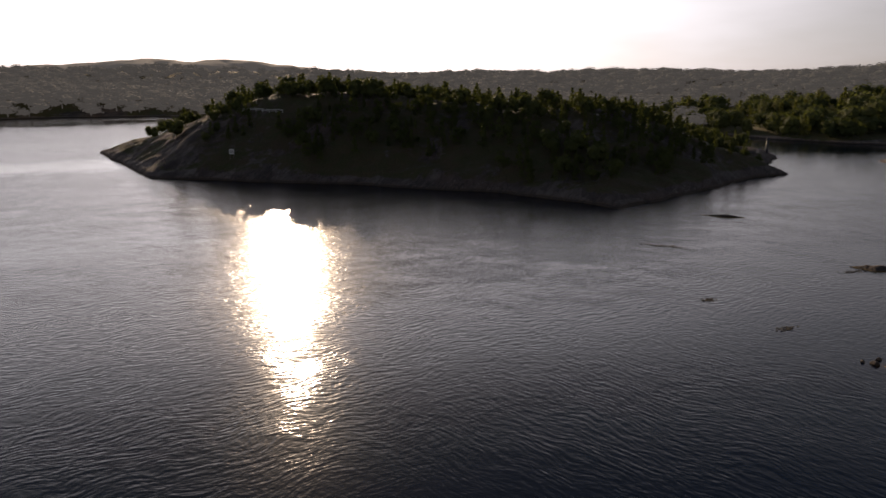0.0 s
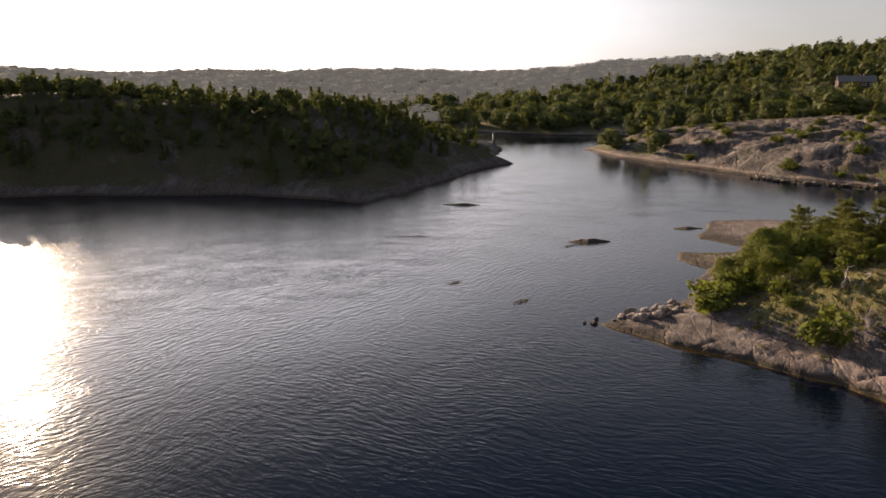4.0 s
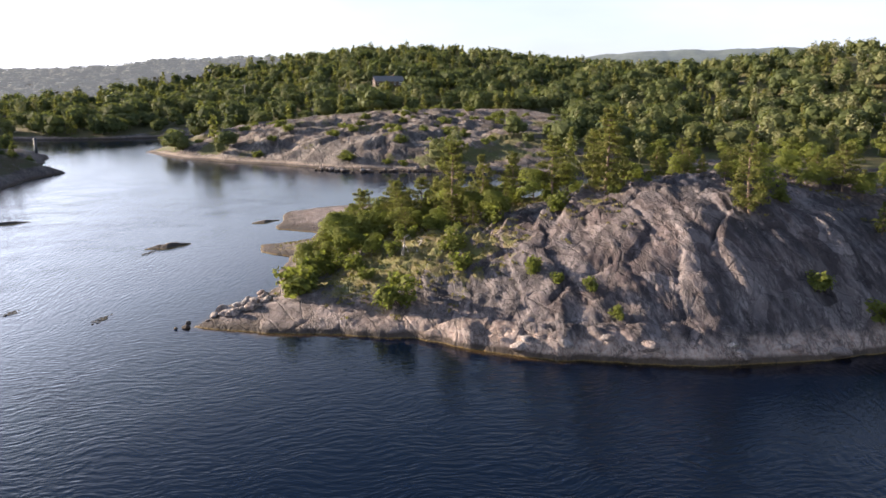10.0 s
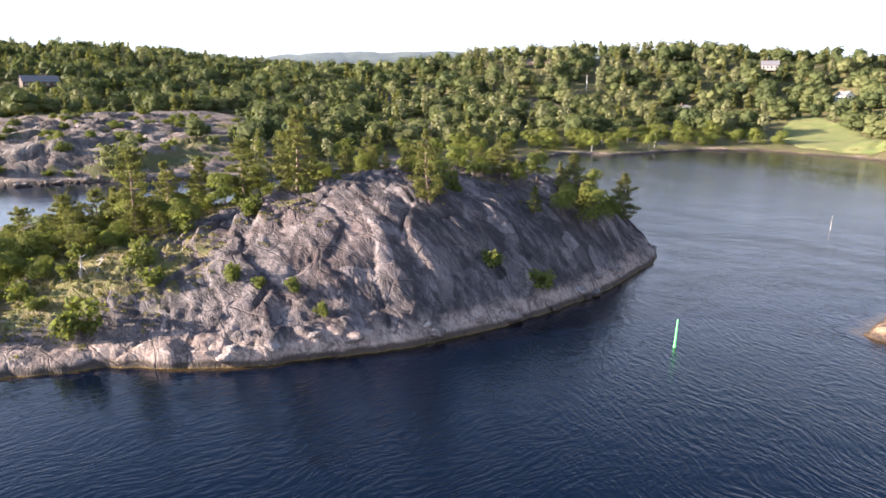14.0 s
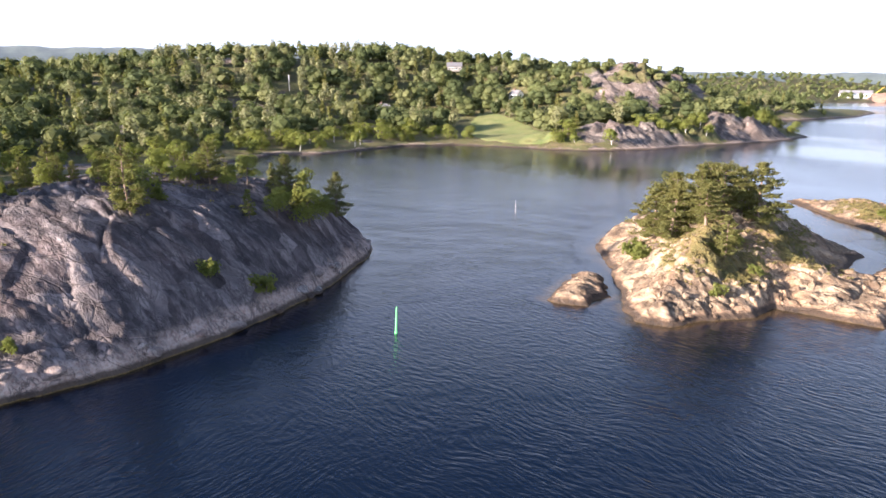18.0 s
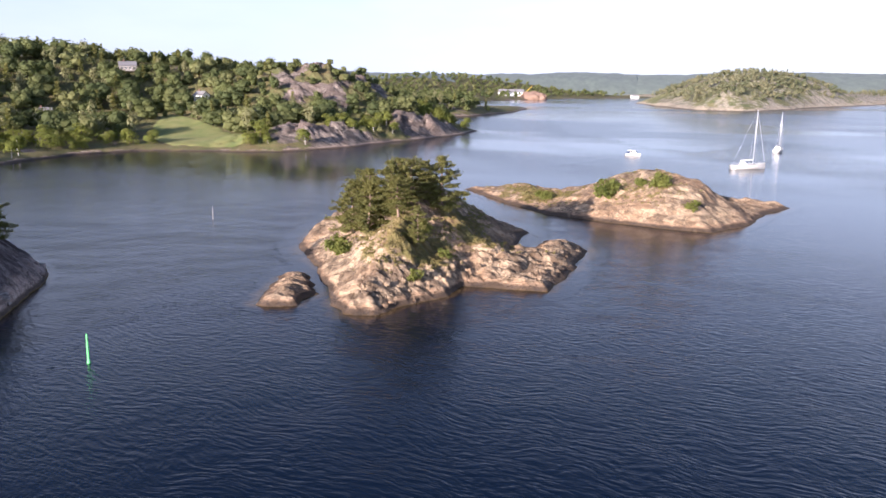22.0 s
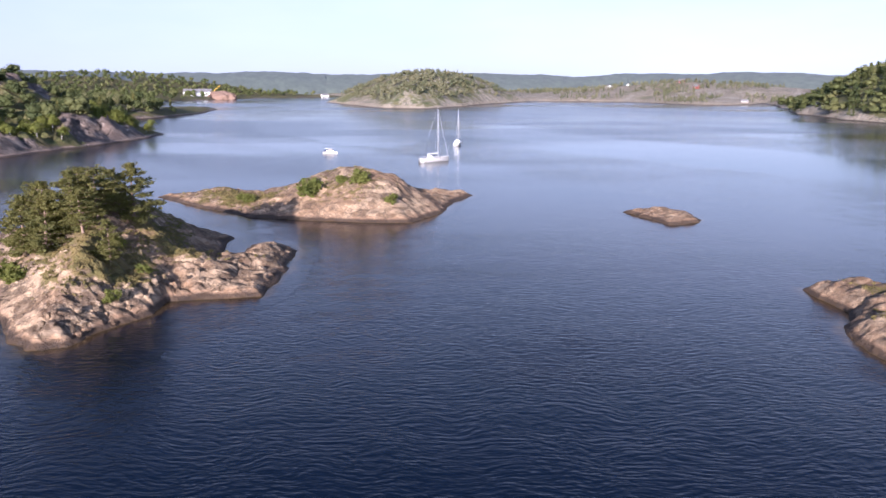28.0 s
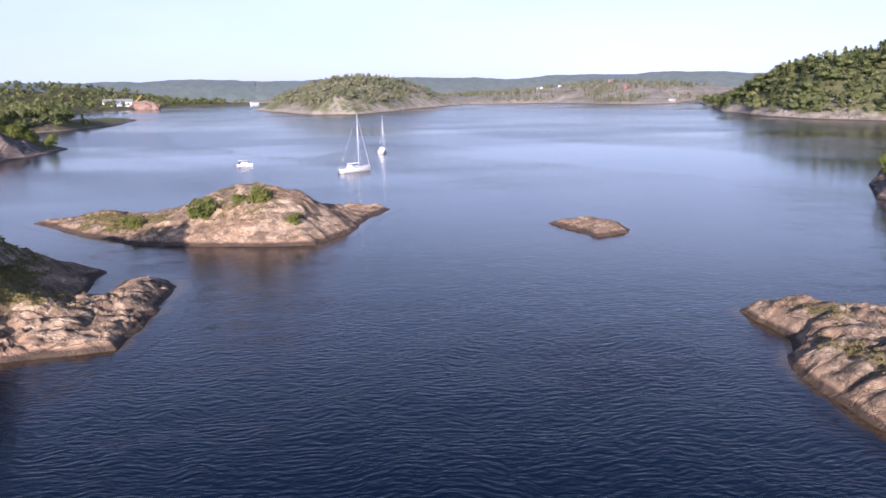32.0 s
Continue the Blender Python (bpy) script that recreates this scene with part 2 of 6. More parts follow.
def plain_material(name, colour, rough=0.5, metal=0.0, wear=0.12, size=3.0, worn=None):
    m, t, b = material(name)
    p = place(t)
    c = mixc(t, mapped(t, spot(t, p, size, 5, 0.65), 0.35, 0.7, 0.0, wear * 2), colour, worn or tuple(v * 0.55 for v in colour))
    t.links.new(c, b.inputs["Base Color"])
    t.links.new(mapped(t, spot(t, p, size * 2, 3), 0.3, 0.7, max(rough - 0.1, 0.02), min(rough + 0.1, 1)), b.inputs["Roughness"])
    b.inputs["Metallic"].default_value = metal
    bumped(t, b, spot(t, p, size * 6, 4), 0.15, 0.02)
    return m


GREY_ROCK = rock_material("grey_gneiss", (0.118, 0.101, 0.104), (0.29, 0.25, 0.24), (0.042, 0.035, 0.037), (0.16, 0.17, 0.045), (0.26, 0.19, 0.085), 1.0, 2.2, (0.30, 0.18, 0.14), 0.18, (0.5, 0.4, 0.335), (72.0, 2.0, 42.0), (0.17, 0.115, 0.03))
PINK_ROCK = rock_material("pink_gneiss", (0.34, 0.245, 0.15), (0.56, 0.43, 0.285), (0.085, 0.058, 0.038), (0.125, 0.115, 0.034), (0.21, 0.155, 0.058), 0.8, 0.9, (0.42, 0.265, 0.15), 0.5, (0.34, 0.225, 0.14))
HEAD_ROCK = rock_material("headland_gneiss", (0.195, 0.162, 0.138), (0.34, 0.285, 0.24), (0.085, 0.068, 0.06), (0.12, 0.135, 0.04), (0.19, 0.15, 0.07), 2.2, 1.1, (0.36, 0.25, 0.19), 0.4, (0.36, 0.29, 0.23))
DARK_ROCK = rock_material("dark_heathy_gneiss", (0.15, 0.12, 0.108), (0.22, 0.185, 0.165), (0.08, 0.064, 0.058), (0.085, 0.088, 0.032), (0.12, 0.088, 0.05), 1.8, 0.6, (0.20, 0.13, 0.10))
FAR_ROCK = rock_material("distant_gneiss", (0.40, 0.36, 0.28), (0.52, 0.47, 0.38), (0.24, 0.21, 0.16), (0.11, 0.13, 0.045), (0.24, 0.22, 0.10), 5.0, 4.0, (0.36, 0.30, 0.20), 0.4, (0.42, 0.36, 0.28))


def water_material(name="sea_water", bottom=None, calmer=1.0):
    """Sea water; bottom is the colour of weed and stone seen through the shallows, by the "veg" layer."""
    m, t, b = material(name)
    p = place(t)
    deep = (0.0014, 0.0045, 0.014)
    b.inputs["Base Color"].default_value = rgb(deep)
    if bottom:
        shoal_ = node(t, "ShaderNodeAttribute", attribute_name="veg").outputs["Fac"]
        patchy = math_(t, "ADD", shoal_, math_(t, "MULTIPLY", math_(t, "SUBTRACT", spot(t, p, 0.9, 5, 0.65), 0.5), 0.9))
        dirt = mixc(t, mapped(t, spot(t, p, 2.2, 5, 0.7), 0.35, 0.65), bottom, tuple(v * 0.35 for v in bottom))
        t.links.new(mixc(t, mapped(t, patchy, 0.15, 0.75), deep, dirt), b.inputs["Base Color"])
    b.inputs["IOR"].default_value = 1.333
    b.inputs["Specular IOR Level"].default_value = 0.5
    calm = spot(t, p, 0.009, 3, 0.5, (0.35, 1.0, 1.0), (0, 0, -0.5))
    wind = mapped(t, calm, 0.40, 0.54, 0.42, 1.0)
    # out in the open bay the wind ruffles the surface more finely
    bay = node(t, "ShaderNodeVectorMath", {0: p, 1: (0.0, 20.0, 0.0)}, operation="DISTANCE").outputs["Value"]
    slick = math_(t, "MULTIPLY", mapped(t, spot(t, p, 0.008, 3, 0.5, (0.28, 1.0, 1.0), (0, 0, 0.35)), 0.455, 0.535), mapped(t, bay, 130.0, 210.0))
    ruffled = math_(t, "SUBTRACT", 1.0, math_(t, "MULTIPLY", slick, 0.8))
    wind = math_(t, "MULTIPLY", wind, ruffled)
    fine_wind = math_(t, "MULTIPLY", mapped(t, bay, 110.0, 260.0, 0.0, 0.03), math_(t, "MULTIPLY", mapped(t, calm, 0.44, 0.55, 0.3, 1.0), ruffled))
    t.links.new(math_(t, "ADD", mapped(t, calm, 0.40, 0.54, 0.09, 0.17), fine_wind), b.inputs["Roughness"])
    warp = node(t, "ShaderNodeVectorMath", {0: p, 1: node(t, "ShaderNodeVectorMath", {0: node(t, "ShaderNodeTexNoise", {"Vector": p, "Scale": 0.12, "Detail": 2.0}).outputs["Color"], 1: (5, 5, 0)}, operation="MULTIPLY").outputs[0]}, operation="ADD").outputs[0]
    w3 = spot(t, p, 0.2, 2, 0.5, (0.5, 1.0, 1.0), (0, 0, radians(WAVE_TURN - 10)))
    # the ripples run in from the open water, and bend round the point of the cliff island
    runs = []
    for turn in (WAVE_TURN, WAVE_TURN + 72):
        w1 = spot(t, warp, 2.3, 1.5, 0.45, (0.36, 1.0, 1.0), (0, 0, radians(turn)))
        w2 = spot(t, warp, 5.2, 1.5, 0.5, (0.45, 1.0, 1.0), (0, 0, radians(turn + 12)))
        runs.append(math_(t, "ADD", math_(t, "MULTIPLY", w1, 0.15), math_(t, "MULTIPLY", w2, 0.05)))
    away = node(t, "ShaderNodeVectorMath", {0: p, 1: (30.0, 30.0, 0.0)}, operation="DISTANCE").outputs["Value"]
    bend = mapped(t, away, 26.0, 46.0, 1.0, 0.0)
    h = math_(t, "ADD", math_(t, "MULTIPLY", runs[1], bend), math_(t, "MULTIPLY", runs[0], math_(t, "SUBTRACT", 1.0, bend)))
    h = math_(t, "ADD", h, math_(t, "MULTIPLY", w3, 0.07))
    h = math_(t, "MULTIPLY", h, wind)
    bumped(t, b, h, WAVE_STRENGTH * calmer, 0.5)
    return m


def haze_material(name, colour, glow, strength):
    """Dim far woods; the haze before them is put in as an even emission."""
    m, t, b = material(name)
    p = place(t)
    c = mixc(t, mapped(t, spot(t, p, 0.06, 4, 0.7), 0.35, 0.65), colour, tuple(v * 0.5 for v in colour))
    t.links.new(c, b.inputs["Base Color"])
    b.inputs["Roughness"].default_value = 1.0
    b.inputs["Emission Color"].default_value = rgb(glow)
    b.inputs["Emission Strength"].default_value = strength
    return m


# dark woodland colours, lifted by a weak glow that stands for haze
HAZE_NEAR = haze_material("far_woods_haze_glow", (0.02, 0.024, 0.014), (0.75, 0.72, 0.68), 0.13)
HAZE_FAR = haze_material("farther_woods_haze_glow", (0.06, 0.075, 0.048), (0.6, 0.64, 0.66), 0.085)
WATER = water_material()
SHALLOWS = water_material("weedy_shallows", (0.085, 0.055, 0.024), 0.6)
SLICK = water_material("calm_slick", None, 0.25)
PINE_GREEN = leaf_material("pine_needles", (0.085, 0.095, 0.034), (0.15, 0.145, 0.047), (0.21, 0.185, 0.065), 0.38)
LEAF_GREEN = leaf_material("birch_and_aspen_leaves", (0.105, 0.135, 0.03), (0.18, 0.195, 0.045), (0.24, 0.245, 0.065), 0.42)
SHRUB_GREEN = leaf_material("shrub_leaves", (0.09, 0.115, 0.028), (0.15, 0.165, 0.042), (0.20, 0.2, 0.06), 0.42)
WOOD_GREEN = leaf_material("woodland_leaves", (0.056, 0.074, 0.03), (0.115, 0.13, 0.045), (0.135, 0.145, 0.06), 0.3, 0.05, ((0.044, 0.06, 0.027), (0.175, 0.178, 0.075)))
# nearer hill trees, with the same haze painted in as emission
HAZY_WOOD = haze_material("hill_woods_haze_glow", (0.035, 0.045, 0.022), (0.75, 0.72, 0.68), 0.1)
# spruce and oak foliage for the promontory, its colour darkened to stand for backlight
DARK_GREEN = leaf_material("backlit_dark_spruce_and_oak", (0.045, 0.06, 0.022), (0.09, 0.102, 0.036), (0.11, 0.12, 0.045), 0.25)
BIRCH_GREEN = leaf_material("pale_birch_foliage", (0.14, 0.155, 0.07), (0.22, 0.215, 0.105), (0.24, 0.225, 0.12), 0.2, 0.2)
# olive pines, greyed and lightened in the colour to stand for distance haze
HAZE_OLIVE_WOOD = leaf_material("olive_pinewood_haze_tinted", (0.085, 0.095, 0.05), (0.15, 0.15, 0.085), (0.17, 0.165, 0.1), 0.14, 0.03, ((0.06, 0.075, 0.04), (0.2, 0.185, 0.11)))
GRASS_GREEN = leaf_material("grass_blades", (0.10, 0.095, 0.03), (0.17, 0.135, 0.055), (0.21, 0.165, 0.07), 0.25, 0.25)
BARK = plain_material("grey_brown_bark", (0.13, 0.095, 0.07), 0.9, 0, 0.3, 6.0)
PINE_BARK = plain_material("pine_bark", (0.24, 0.17, 0.12), 0.9, 0, 0.3, 6.0)
PALE_BARK = plain_material("pale_birch_bark", (0.48, 0.45, 0.40), 0.8, 0, 0.3, 8.0, (0.1, 0.09, 0.08))
DEAD_WOOD = plain_material("bleached_dead_wood", (0.34, 0.31, 0.275), 0.85, 0, 0.2, 6.0)


# ---- helpers for shapes ----
def hash01(ix, iy, seed):
    h = (ix.astype(np.int64) * 374761393 + iy.astype(np.int64) * 668265263 + seed * 1442695041) & 0x7FFFFFFF
    h = ((h ^ (h >> 13)) * 1274126177) & 0x7FFFFFFF
    return ((h ^ (h >> 16)) & 0xFFFF) / 65535.0


def vnoise(x, y, seed=0):
    """Smooth noise from -1 to 1."""
    ix, iy = np.floor(x), np.floor(y)
    fx, fy = x - ix, y - iy
    fx, fy = fx * fx * fx * (fx * (fx * 6 - 15) + 10), fy * fy * fy * (fy * (fy * 6 - 15) + 10)
    a, b = hash01(ix, iy, seed), hash01(ix + 1, iy, seed)
    c, d = hash01(ix, iy + 1, seed), hash01(ix + 1, iy + 1, seed)
    return 2 * ((a * (1 - fx) + b * fx) * (1 - fy) + (c * (1 - fx) + d * fx) * fy) - 1


def fbm(x, y, size, octaves=4, seed=0, rough=0.5):
    v, amp, total = 0, 1.0, 0.0
    for k in range(octaves):
        v = v + amp * vnoise(x / size + 17.3 * k, y / size - 9.1 * k, seed + k)
        total += amp
        amp *= rough
        size *= 0.5
    return v / total


def ridged(x, y, size, octaves=4, seed=0):
    v, amp, total = 0, 1.0, 0.0
    for k in range(octaves):
        v = v + amp * (1 - 2 * np.abs(vnoise(x / size + 5.7 * k, y / size + 3.3 * k, seed + k)))
        total += amp
        amp *= 0.55
        size *= 0.5
    return v / total


def blocks(x, y, size, seed=0):
    """Rounded stone blocks: distance to the nearer joint (0 at a joint, about 0.5 in the middle), and each block's own number."""
    ix, iy = np.floor(x / size), np.floor(y / size)
    best, second, own = np.full(x.shape, 9.0), np.full(x.shape, 9.0), np.zeros(x.shape)
    for dx in (-1, 0, 1):
        for dy in (-1, 0, 1):
            jx, jy = ix + dx, iy + dy
            px, py = jx + 0.15 + 0.7 * hash01(jx, jy, seed), jy + 0.15 + 0.7 * hash01(jx, jy, seed + 5)
            d = np.hypot(x / size - px, y / size - py)
            near = d < best
            second = np.where(near, best, np.minimum(second, d))
            own = np.where(near, hash01(jx, jy, seed + 9), own)
            best = np.where(near, d, best)
    return (second - best), own


def plates(x, y, size, longer, turn, seed=0, joint=0.1):
    """Flat slabs of cracked stone, longer one way: each at its own level, from 0 to 1, with narrow joints."""
    c, s = math.cos(radians(turn)), math.sin(radians(turn))
    u, v = (x * c + y * s) / longer, -x * s + y * c
    u, v = u + 0.35 * size * fbm(x, y, size * 2.5, 2, seed + 2), v + 0.35 * size * fbm(x, y, size * 2.5, 2, seed + 4)
    d, own = blocks(u, v, size, seed)
    return own * ease(d, 0.0, joint * 2) - 0.5 * (1 - ease(d, 0.0, joint))


def slabs(v, along, size, seed):
    """Leaning slabs of layered rock: each rises along v and breaks off sharply; the breaks wander along the other way."""
    k = v / size + 0.9 * vnoise(along / (size * 2.6), v / (size * 2.0), seed) + 0.35 * vnoise(along / (size * 0.9), v / size, seed + 1)
    f = k - np.floor(k)
    own = hash01(np.floor(k), np.floor(along / (size * 3.0) + 3 * hash01(np.floor(k), 0 * k, seed + 2)), seed + 3)
    return (0.35 + 0.65 * own) * f * (1 - ease(f, 0.86, 1.0))


def lumps(x, y, size, seed):
    """Rounded knobs of washed stone, from 0 in the joints to about 1."""
    d, own = blocks(x + 0.3 * size * fbm(x, y, size * 1.7, 2, seed + 1), y + 0.3 * size * fbm(x, y, size * 1.7, 2, seed + 2), size, seed)
    return np.sqrt(np.clip(d * 1.5, 0, 1)) * (0.55 + 0.45 * own)


def inside(poly, x, y):
    """Metres to the shoreline: positive on land."""
    p = np.array(poly, float)
    q = np.roll(p, -1, 0)
    best, land_side = np.full(x.shape, 1e12), np.zeros(x.shape, bool)
    for (ax, ay), (bx, by) in zip(p, q):
        ex, ey = bx - ax, by - ay
        k = np.clip(((x - ax) * ex + (y - ay) * ey) / (ex * ex + ey * ey + 1e-9), 0, 1)
        best = np.minimum(best, (x - ax - k * ex) ** 2 + (y - ay - k * ey) ** 2)
        cross = (ay > y) != (by > y)
        land_side ^= cross & (x < ex * (y - ay) / (ey + (1e-12 if ey == 0 else 0)) + ax)
    return np.where(land_side, 1, -1) * np.sqrt(best)


def bell(x, y, cx, cy, rx, ry=None, turn=0.0):
    c, s = math.cos(radians(turn)), math.sin(radians(turn))
    u, v = (x - cx) * c + (y - cy) * s, -(x - cx) * s + (y - cy) * c
    return np.exp(-(u / rx) ** 2 - (v / (ry or rx)) ** 2)


def ease(v, a, b):
    k = np.clip((v - a) / (b - a), 0, 1)
    return k * k * (3 - 2 * k)


def mesh_from(name, verts, faces, mat, smooth=False, layer=None, layer_name="veg"):
    me = bpy.data.meshes.new(name)
    verts, faces = np.asarray(verts, np.float32), np.asarray(faces, np.int32)
    n, k = faces.shape
    me.vertices.add(len(verts))
    me.vertices.foreach_set("co", verts.ravel())
    me.loops.add(n * k)
    me.loops.foreach_set("vertex_index", faces.ravel())
    me.polygons.add(n)
    me.polygons.foreach_set("loop_start", np.arange(0, n * k, k, dtype=np.int32))
    me.polygons.foreach_set("use_smooth", np.full(n, smooth))
    if layer is not None:
        at = me.attributes.new(layer_name, "FLOAT", "POINT")
        at.data.foreach_set("value", np.asarray(layer, np.float32).ravel())
    me.update(calc_edges=True)
    if mat:
        me.materials.append(mat)
    return me


LANDS = {}


def land(name, poly, xs, ys, rise, veg, mat, label, warp=(1.5, 6.0), seed=0, floor=-1.6):
    """A piece of land: a shoreline, a rise (x, y, metres from the shore) and its plant cover."""
    gx, gy = np.meshgrid(xs, ys, indexing="ij")
    wx = gx + warp[0] * fbm(gx, gy, warp[1], 4, seed + 50)
    wy = gy + warp[0] * fbm(gx, gy, warp[1], 4, seed + 70)
    s = inside(poly, wx, wy)
    z = np.where(s > 0, rise(gx, gy, np.maximum(s, 0)), np.maximum(s * 0.7, -2.2))
    dx, dy = np.gradient(z, xs, ys)
    v = np.where(s > 0.6, veg(gx, gy, z, np.maximum(s, 0), np.hypot(dx, dy)), 0.0)
    nx, ny = gx.shape
    i = np.arange(nx * ny).reshape(nx, ny)
    quads = np.stack([i[:-1, :-1], i[1:, :-1], i[1:, 1:], i[:-1, 1:]], -1).reshape(-1, 4)
    zf = z.ravel()
    quads = quads[(zf[quads] > floor).any(1)]
    used = np.unique(quads)
    back = np.zeros(nx * ny, np.int64)
    back[used] = np.arange(len(used))
    co = np.stack([gx.ravel(), gy.ravel(), zf], -1)[used]
    me = mesh_from(name, co, back[quads], mat, True, v.ravel()[used])
    ob = tagged(new(name, me), label, "land", kind="structure")
    LANDS[name] = (xs, ys, z, v, s)
    return ob


def sample(name, x, y, layer=2):
    """Height (2), plant cover (3) or metres from the shore (4) of a land at a place."""
    xs, ys, a = LANDS[name][0], LANDS[name][1], LANDS[name][layer]
    x, y = np.asarray(x, float), np.asarray(y, float)
    i = np.clip(np.searchsorted(xs, x) - 1, 0, len(xs) - 2)
    j = np.clip(np.searchsorted(ys, y) - 1, 0, len(ys) - 2)
    u, v = np.clip((x - xs[i]) / (xs[i + 1] - xs[i]), 0, 1), np.clip((y - ys[j]) / (ys[j + 1] - ys[j]), 0, 1)
    return (a[i, j] * (1 - u) + a[i + 1, j] * u) * (1 - v) + (a[i, j + 1] * (1 - u) + a[i + 1, j + 1] * u) * v


def steps(*spans):
    """Grid lines: (from, to, step) after (from, to, step)."""
    out = []
    for a, b, s in spans:
        out += list(np.arange(a, b, s))
    return np.array(out)


def part(name, bm, mat, parent=None, label=""):
    me = bpy.data.meshes.new(name)
    bm.to_mesh(me)
    bm.free()
    me.materials.append(mat)
    ob = new(name, me)
    ob.parent = parent
    if label:
        ob["label"] = label
    return ob


def mesh_part(name, me, parent, label=""):
    ob = new(name, me)
    ob.parent = parent
    if label:
        ob["label"] = label
    return ob


# ---- sea and land ----
def sea():
    a = np.r_[-4500, -2500, -1500, np.arange(-900, 901, 60), 1500, 2500, 4500]
    gx, gy = np.meshgrid(a, a, indexing="ij")
    n = len(a)
    i = np.arange(n * n).reshape(n, n)
    q = np.stack([i[:-1, :-1], i[1:, :-1], i[1:, 1:], i[:-1, 1:]], -1).reshape(-1, 4)
    co = np.stack([gx.ravel(), gy.ravel(), 0 * gx.ravel()], -1)
    tagged(new("water", mesh_from("water", co, q, WATER, True)), "dark blue sea water ruffled by small wind ripples", "sea", kind="structure")


sea()

CLIFF = [(42.5, 58), (45, 50.5), (48.6, 44.4), (52.5, 37), (53.4, 29.2), (55, 23), (58, 17), (62, 9.5), (66.4, 4.8), (73, -2), (80.6, -7.6),
         (90.2, -12.8), (100, -17.2), (104.6, -18.4), (111, -17.8), (116, -14), (120, -7), (128, 10), (124, 35), (116, 62), (112, 84),
         (103, 93.4), (93, 96), (82, 86.8), (83.5, 79.5), (80, 76.5), (72.2, 80), (69, 76.8), (69.4, 71), (62, 66), (58, 61.5), (53.5, 59.6), (49.9, 60.4)]


def cliff_rise(x, y, s):
    top = 1.6 + 9.4 * np.clip(bell(x, y, 84, 12, 30, 24) + 0.85 * bell(x, y, 99, -4, 18, 13), 0, 1.04) + 3.6 * bell(x, y, 84, 44, 22, 20) + 2.3 * bell(x, y, 85, 26, 12, 13) + 1.2 * bell(x, y, 66, 46, 9, 9)
    top *= 1 - 0.8 * bell(x, y, 128, -21, 10, 7)
    k = np.clip(s / 22, 0, 1)
    z = top * (1 - (1 - k) ** 2.6)
    slope = ease(s, 0.8, 4) * ease(top, 1.5, 5)
    # the layers dip one way on the long face, and stand upright in the gullies beside the point
    gully = ease(y, 20, 34)
    a, b = radians(52), radians(12)
    for size, high, seed in ((6.5, 1.25, 3), (2.6, 0.5, 13), (1.0, 0.2, 23)):
        face = slabs(-x * math.sin(a) + y * math.cos(a), x * math.cos(a) + y * math.sin(a), size, seed)
        ribs = slabs(-x * math.sin(b) + y * math.cos(b), x * math.cos(b) + y * math.sin(b), size * 0.8, seed + 5)
        patch = 0.1 + 0.9 * ease(fbm(x, y, size * 1.8, 2, seed + 7), -0.2, 0.35)
        z += slope * high * patch * (face * (1 - gully) + 1.15 * ribs * gully)
    z += slope * (0.8 * fbm(x, y, 9.0, 4, 11) + 0.42 * plates(x, y, 4.6, 2.2, 46, 4, 0.04) + 0.16 * plates(x, y, 1.8, 2.2, 60, 6, 0.06))
    # washed blocks along the foot, high under the long face and low round the point
    high = np.clip(0.16 + bell(x, y, 57, 20, 12, 19) + 0.45 * bell(x, y, 90, -12, 22, 9), 0, 1) * (1 - 0.75 * bell(x, y, 78, 80, 16, 12))
    foot = ease(s, 0.0, 0.5) * (1 - ease(s, 1.9, 3.8))
    z += foot * high * (0.45 + 0.75 * lumps(x, y, 4.4, 14) + 0.6 * plates(x, y, 3.6, 1.7, 115, 15, 0.06) + 0.15 * lumps(x, y, 1.3, 16))
    z *= 1 - 0.8 * bell(x, y, 129, -21, 11, 7)
    z *= 1 - 0.6 * bell(x, y, 76, 82, 11, 7)
    return z + 0.06 * fbm(x, y, 0.9, 2, 37) * ease(s, 0.2, 1) + 0.05


def cliff_veg(x, y, z, s, slope):
    v = 0.30 * ease(z, 7.5, 10.0) + 0.75 * ease(s, 24, 32) + 0.30 * fbm(x, y, 7.0, 3, 5) - 0.35 * ease(slope, 0.5, 1.0)
    v += 0.75 * bell(x, y, 68, 58, 13, 12) + 0.5 * bell(x, y, 76, 77, 9, 6) + 0.5 * bell(x, y, 72, 44, 8, 7) + 0.55 * bell(x, y, 60, 44, 8, 8) + 0.4 * bell(x, y, 67, 35, 6, 6)
    return np.clip(v, 0, 1)


land("cliff_island", CLIFF, steps((40, 108, 0.26), (108, 138, 0.6)), np.arange(-28, 100, 0.27), cliff_rise, cliff_veg, GREY_ROCK,
     "steep grey rock island with a pale washed foot and pines on top", (0.7, 4.0), 1)

ISLET = [(72.5, -43.6), (69.8, -42.6), (65, -40.2), (61.5, -39.2), (58.9, -42), (59.8, -47.4), (59.3, -53), (61.5, -57.2), (57.7, -59.5), (52.7, -63.2),
         (55.3, -70), (59.8, -78.3), (63.4, -84.6), (66.8, -87), (72.4, -85), (70.4, -80.6), (68.6, -76.8), (71, -76.2), (74.5, -81), (77.1, -84.7), (78.8, -88), (86.5, -90), (95, -89), (104, -86), (113, -76), (112, -67.7), (104, -59), (95.5, -52.5), (81.4, -47.4)]


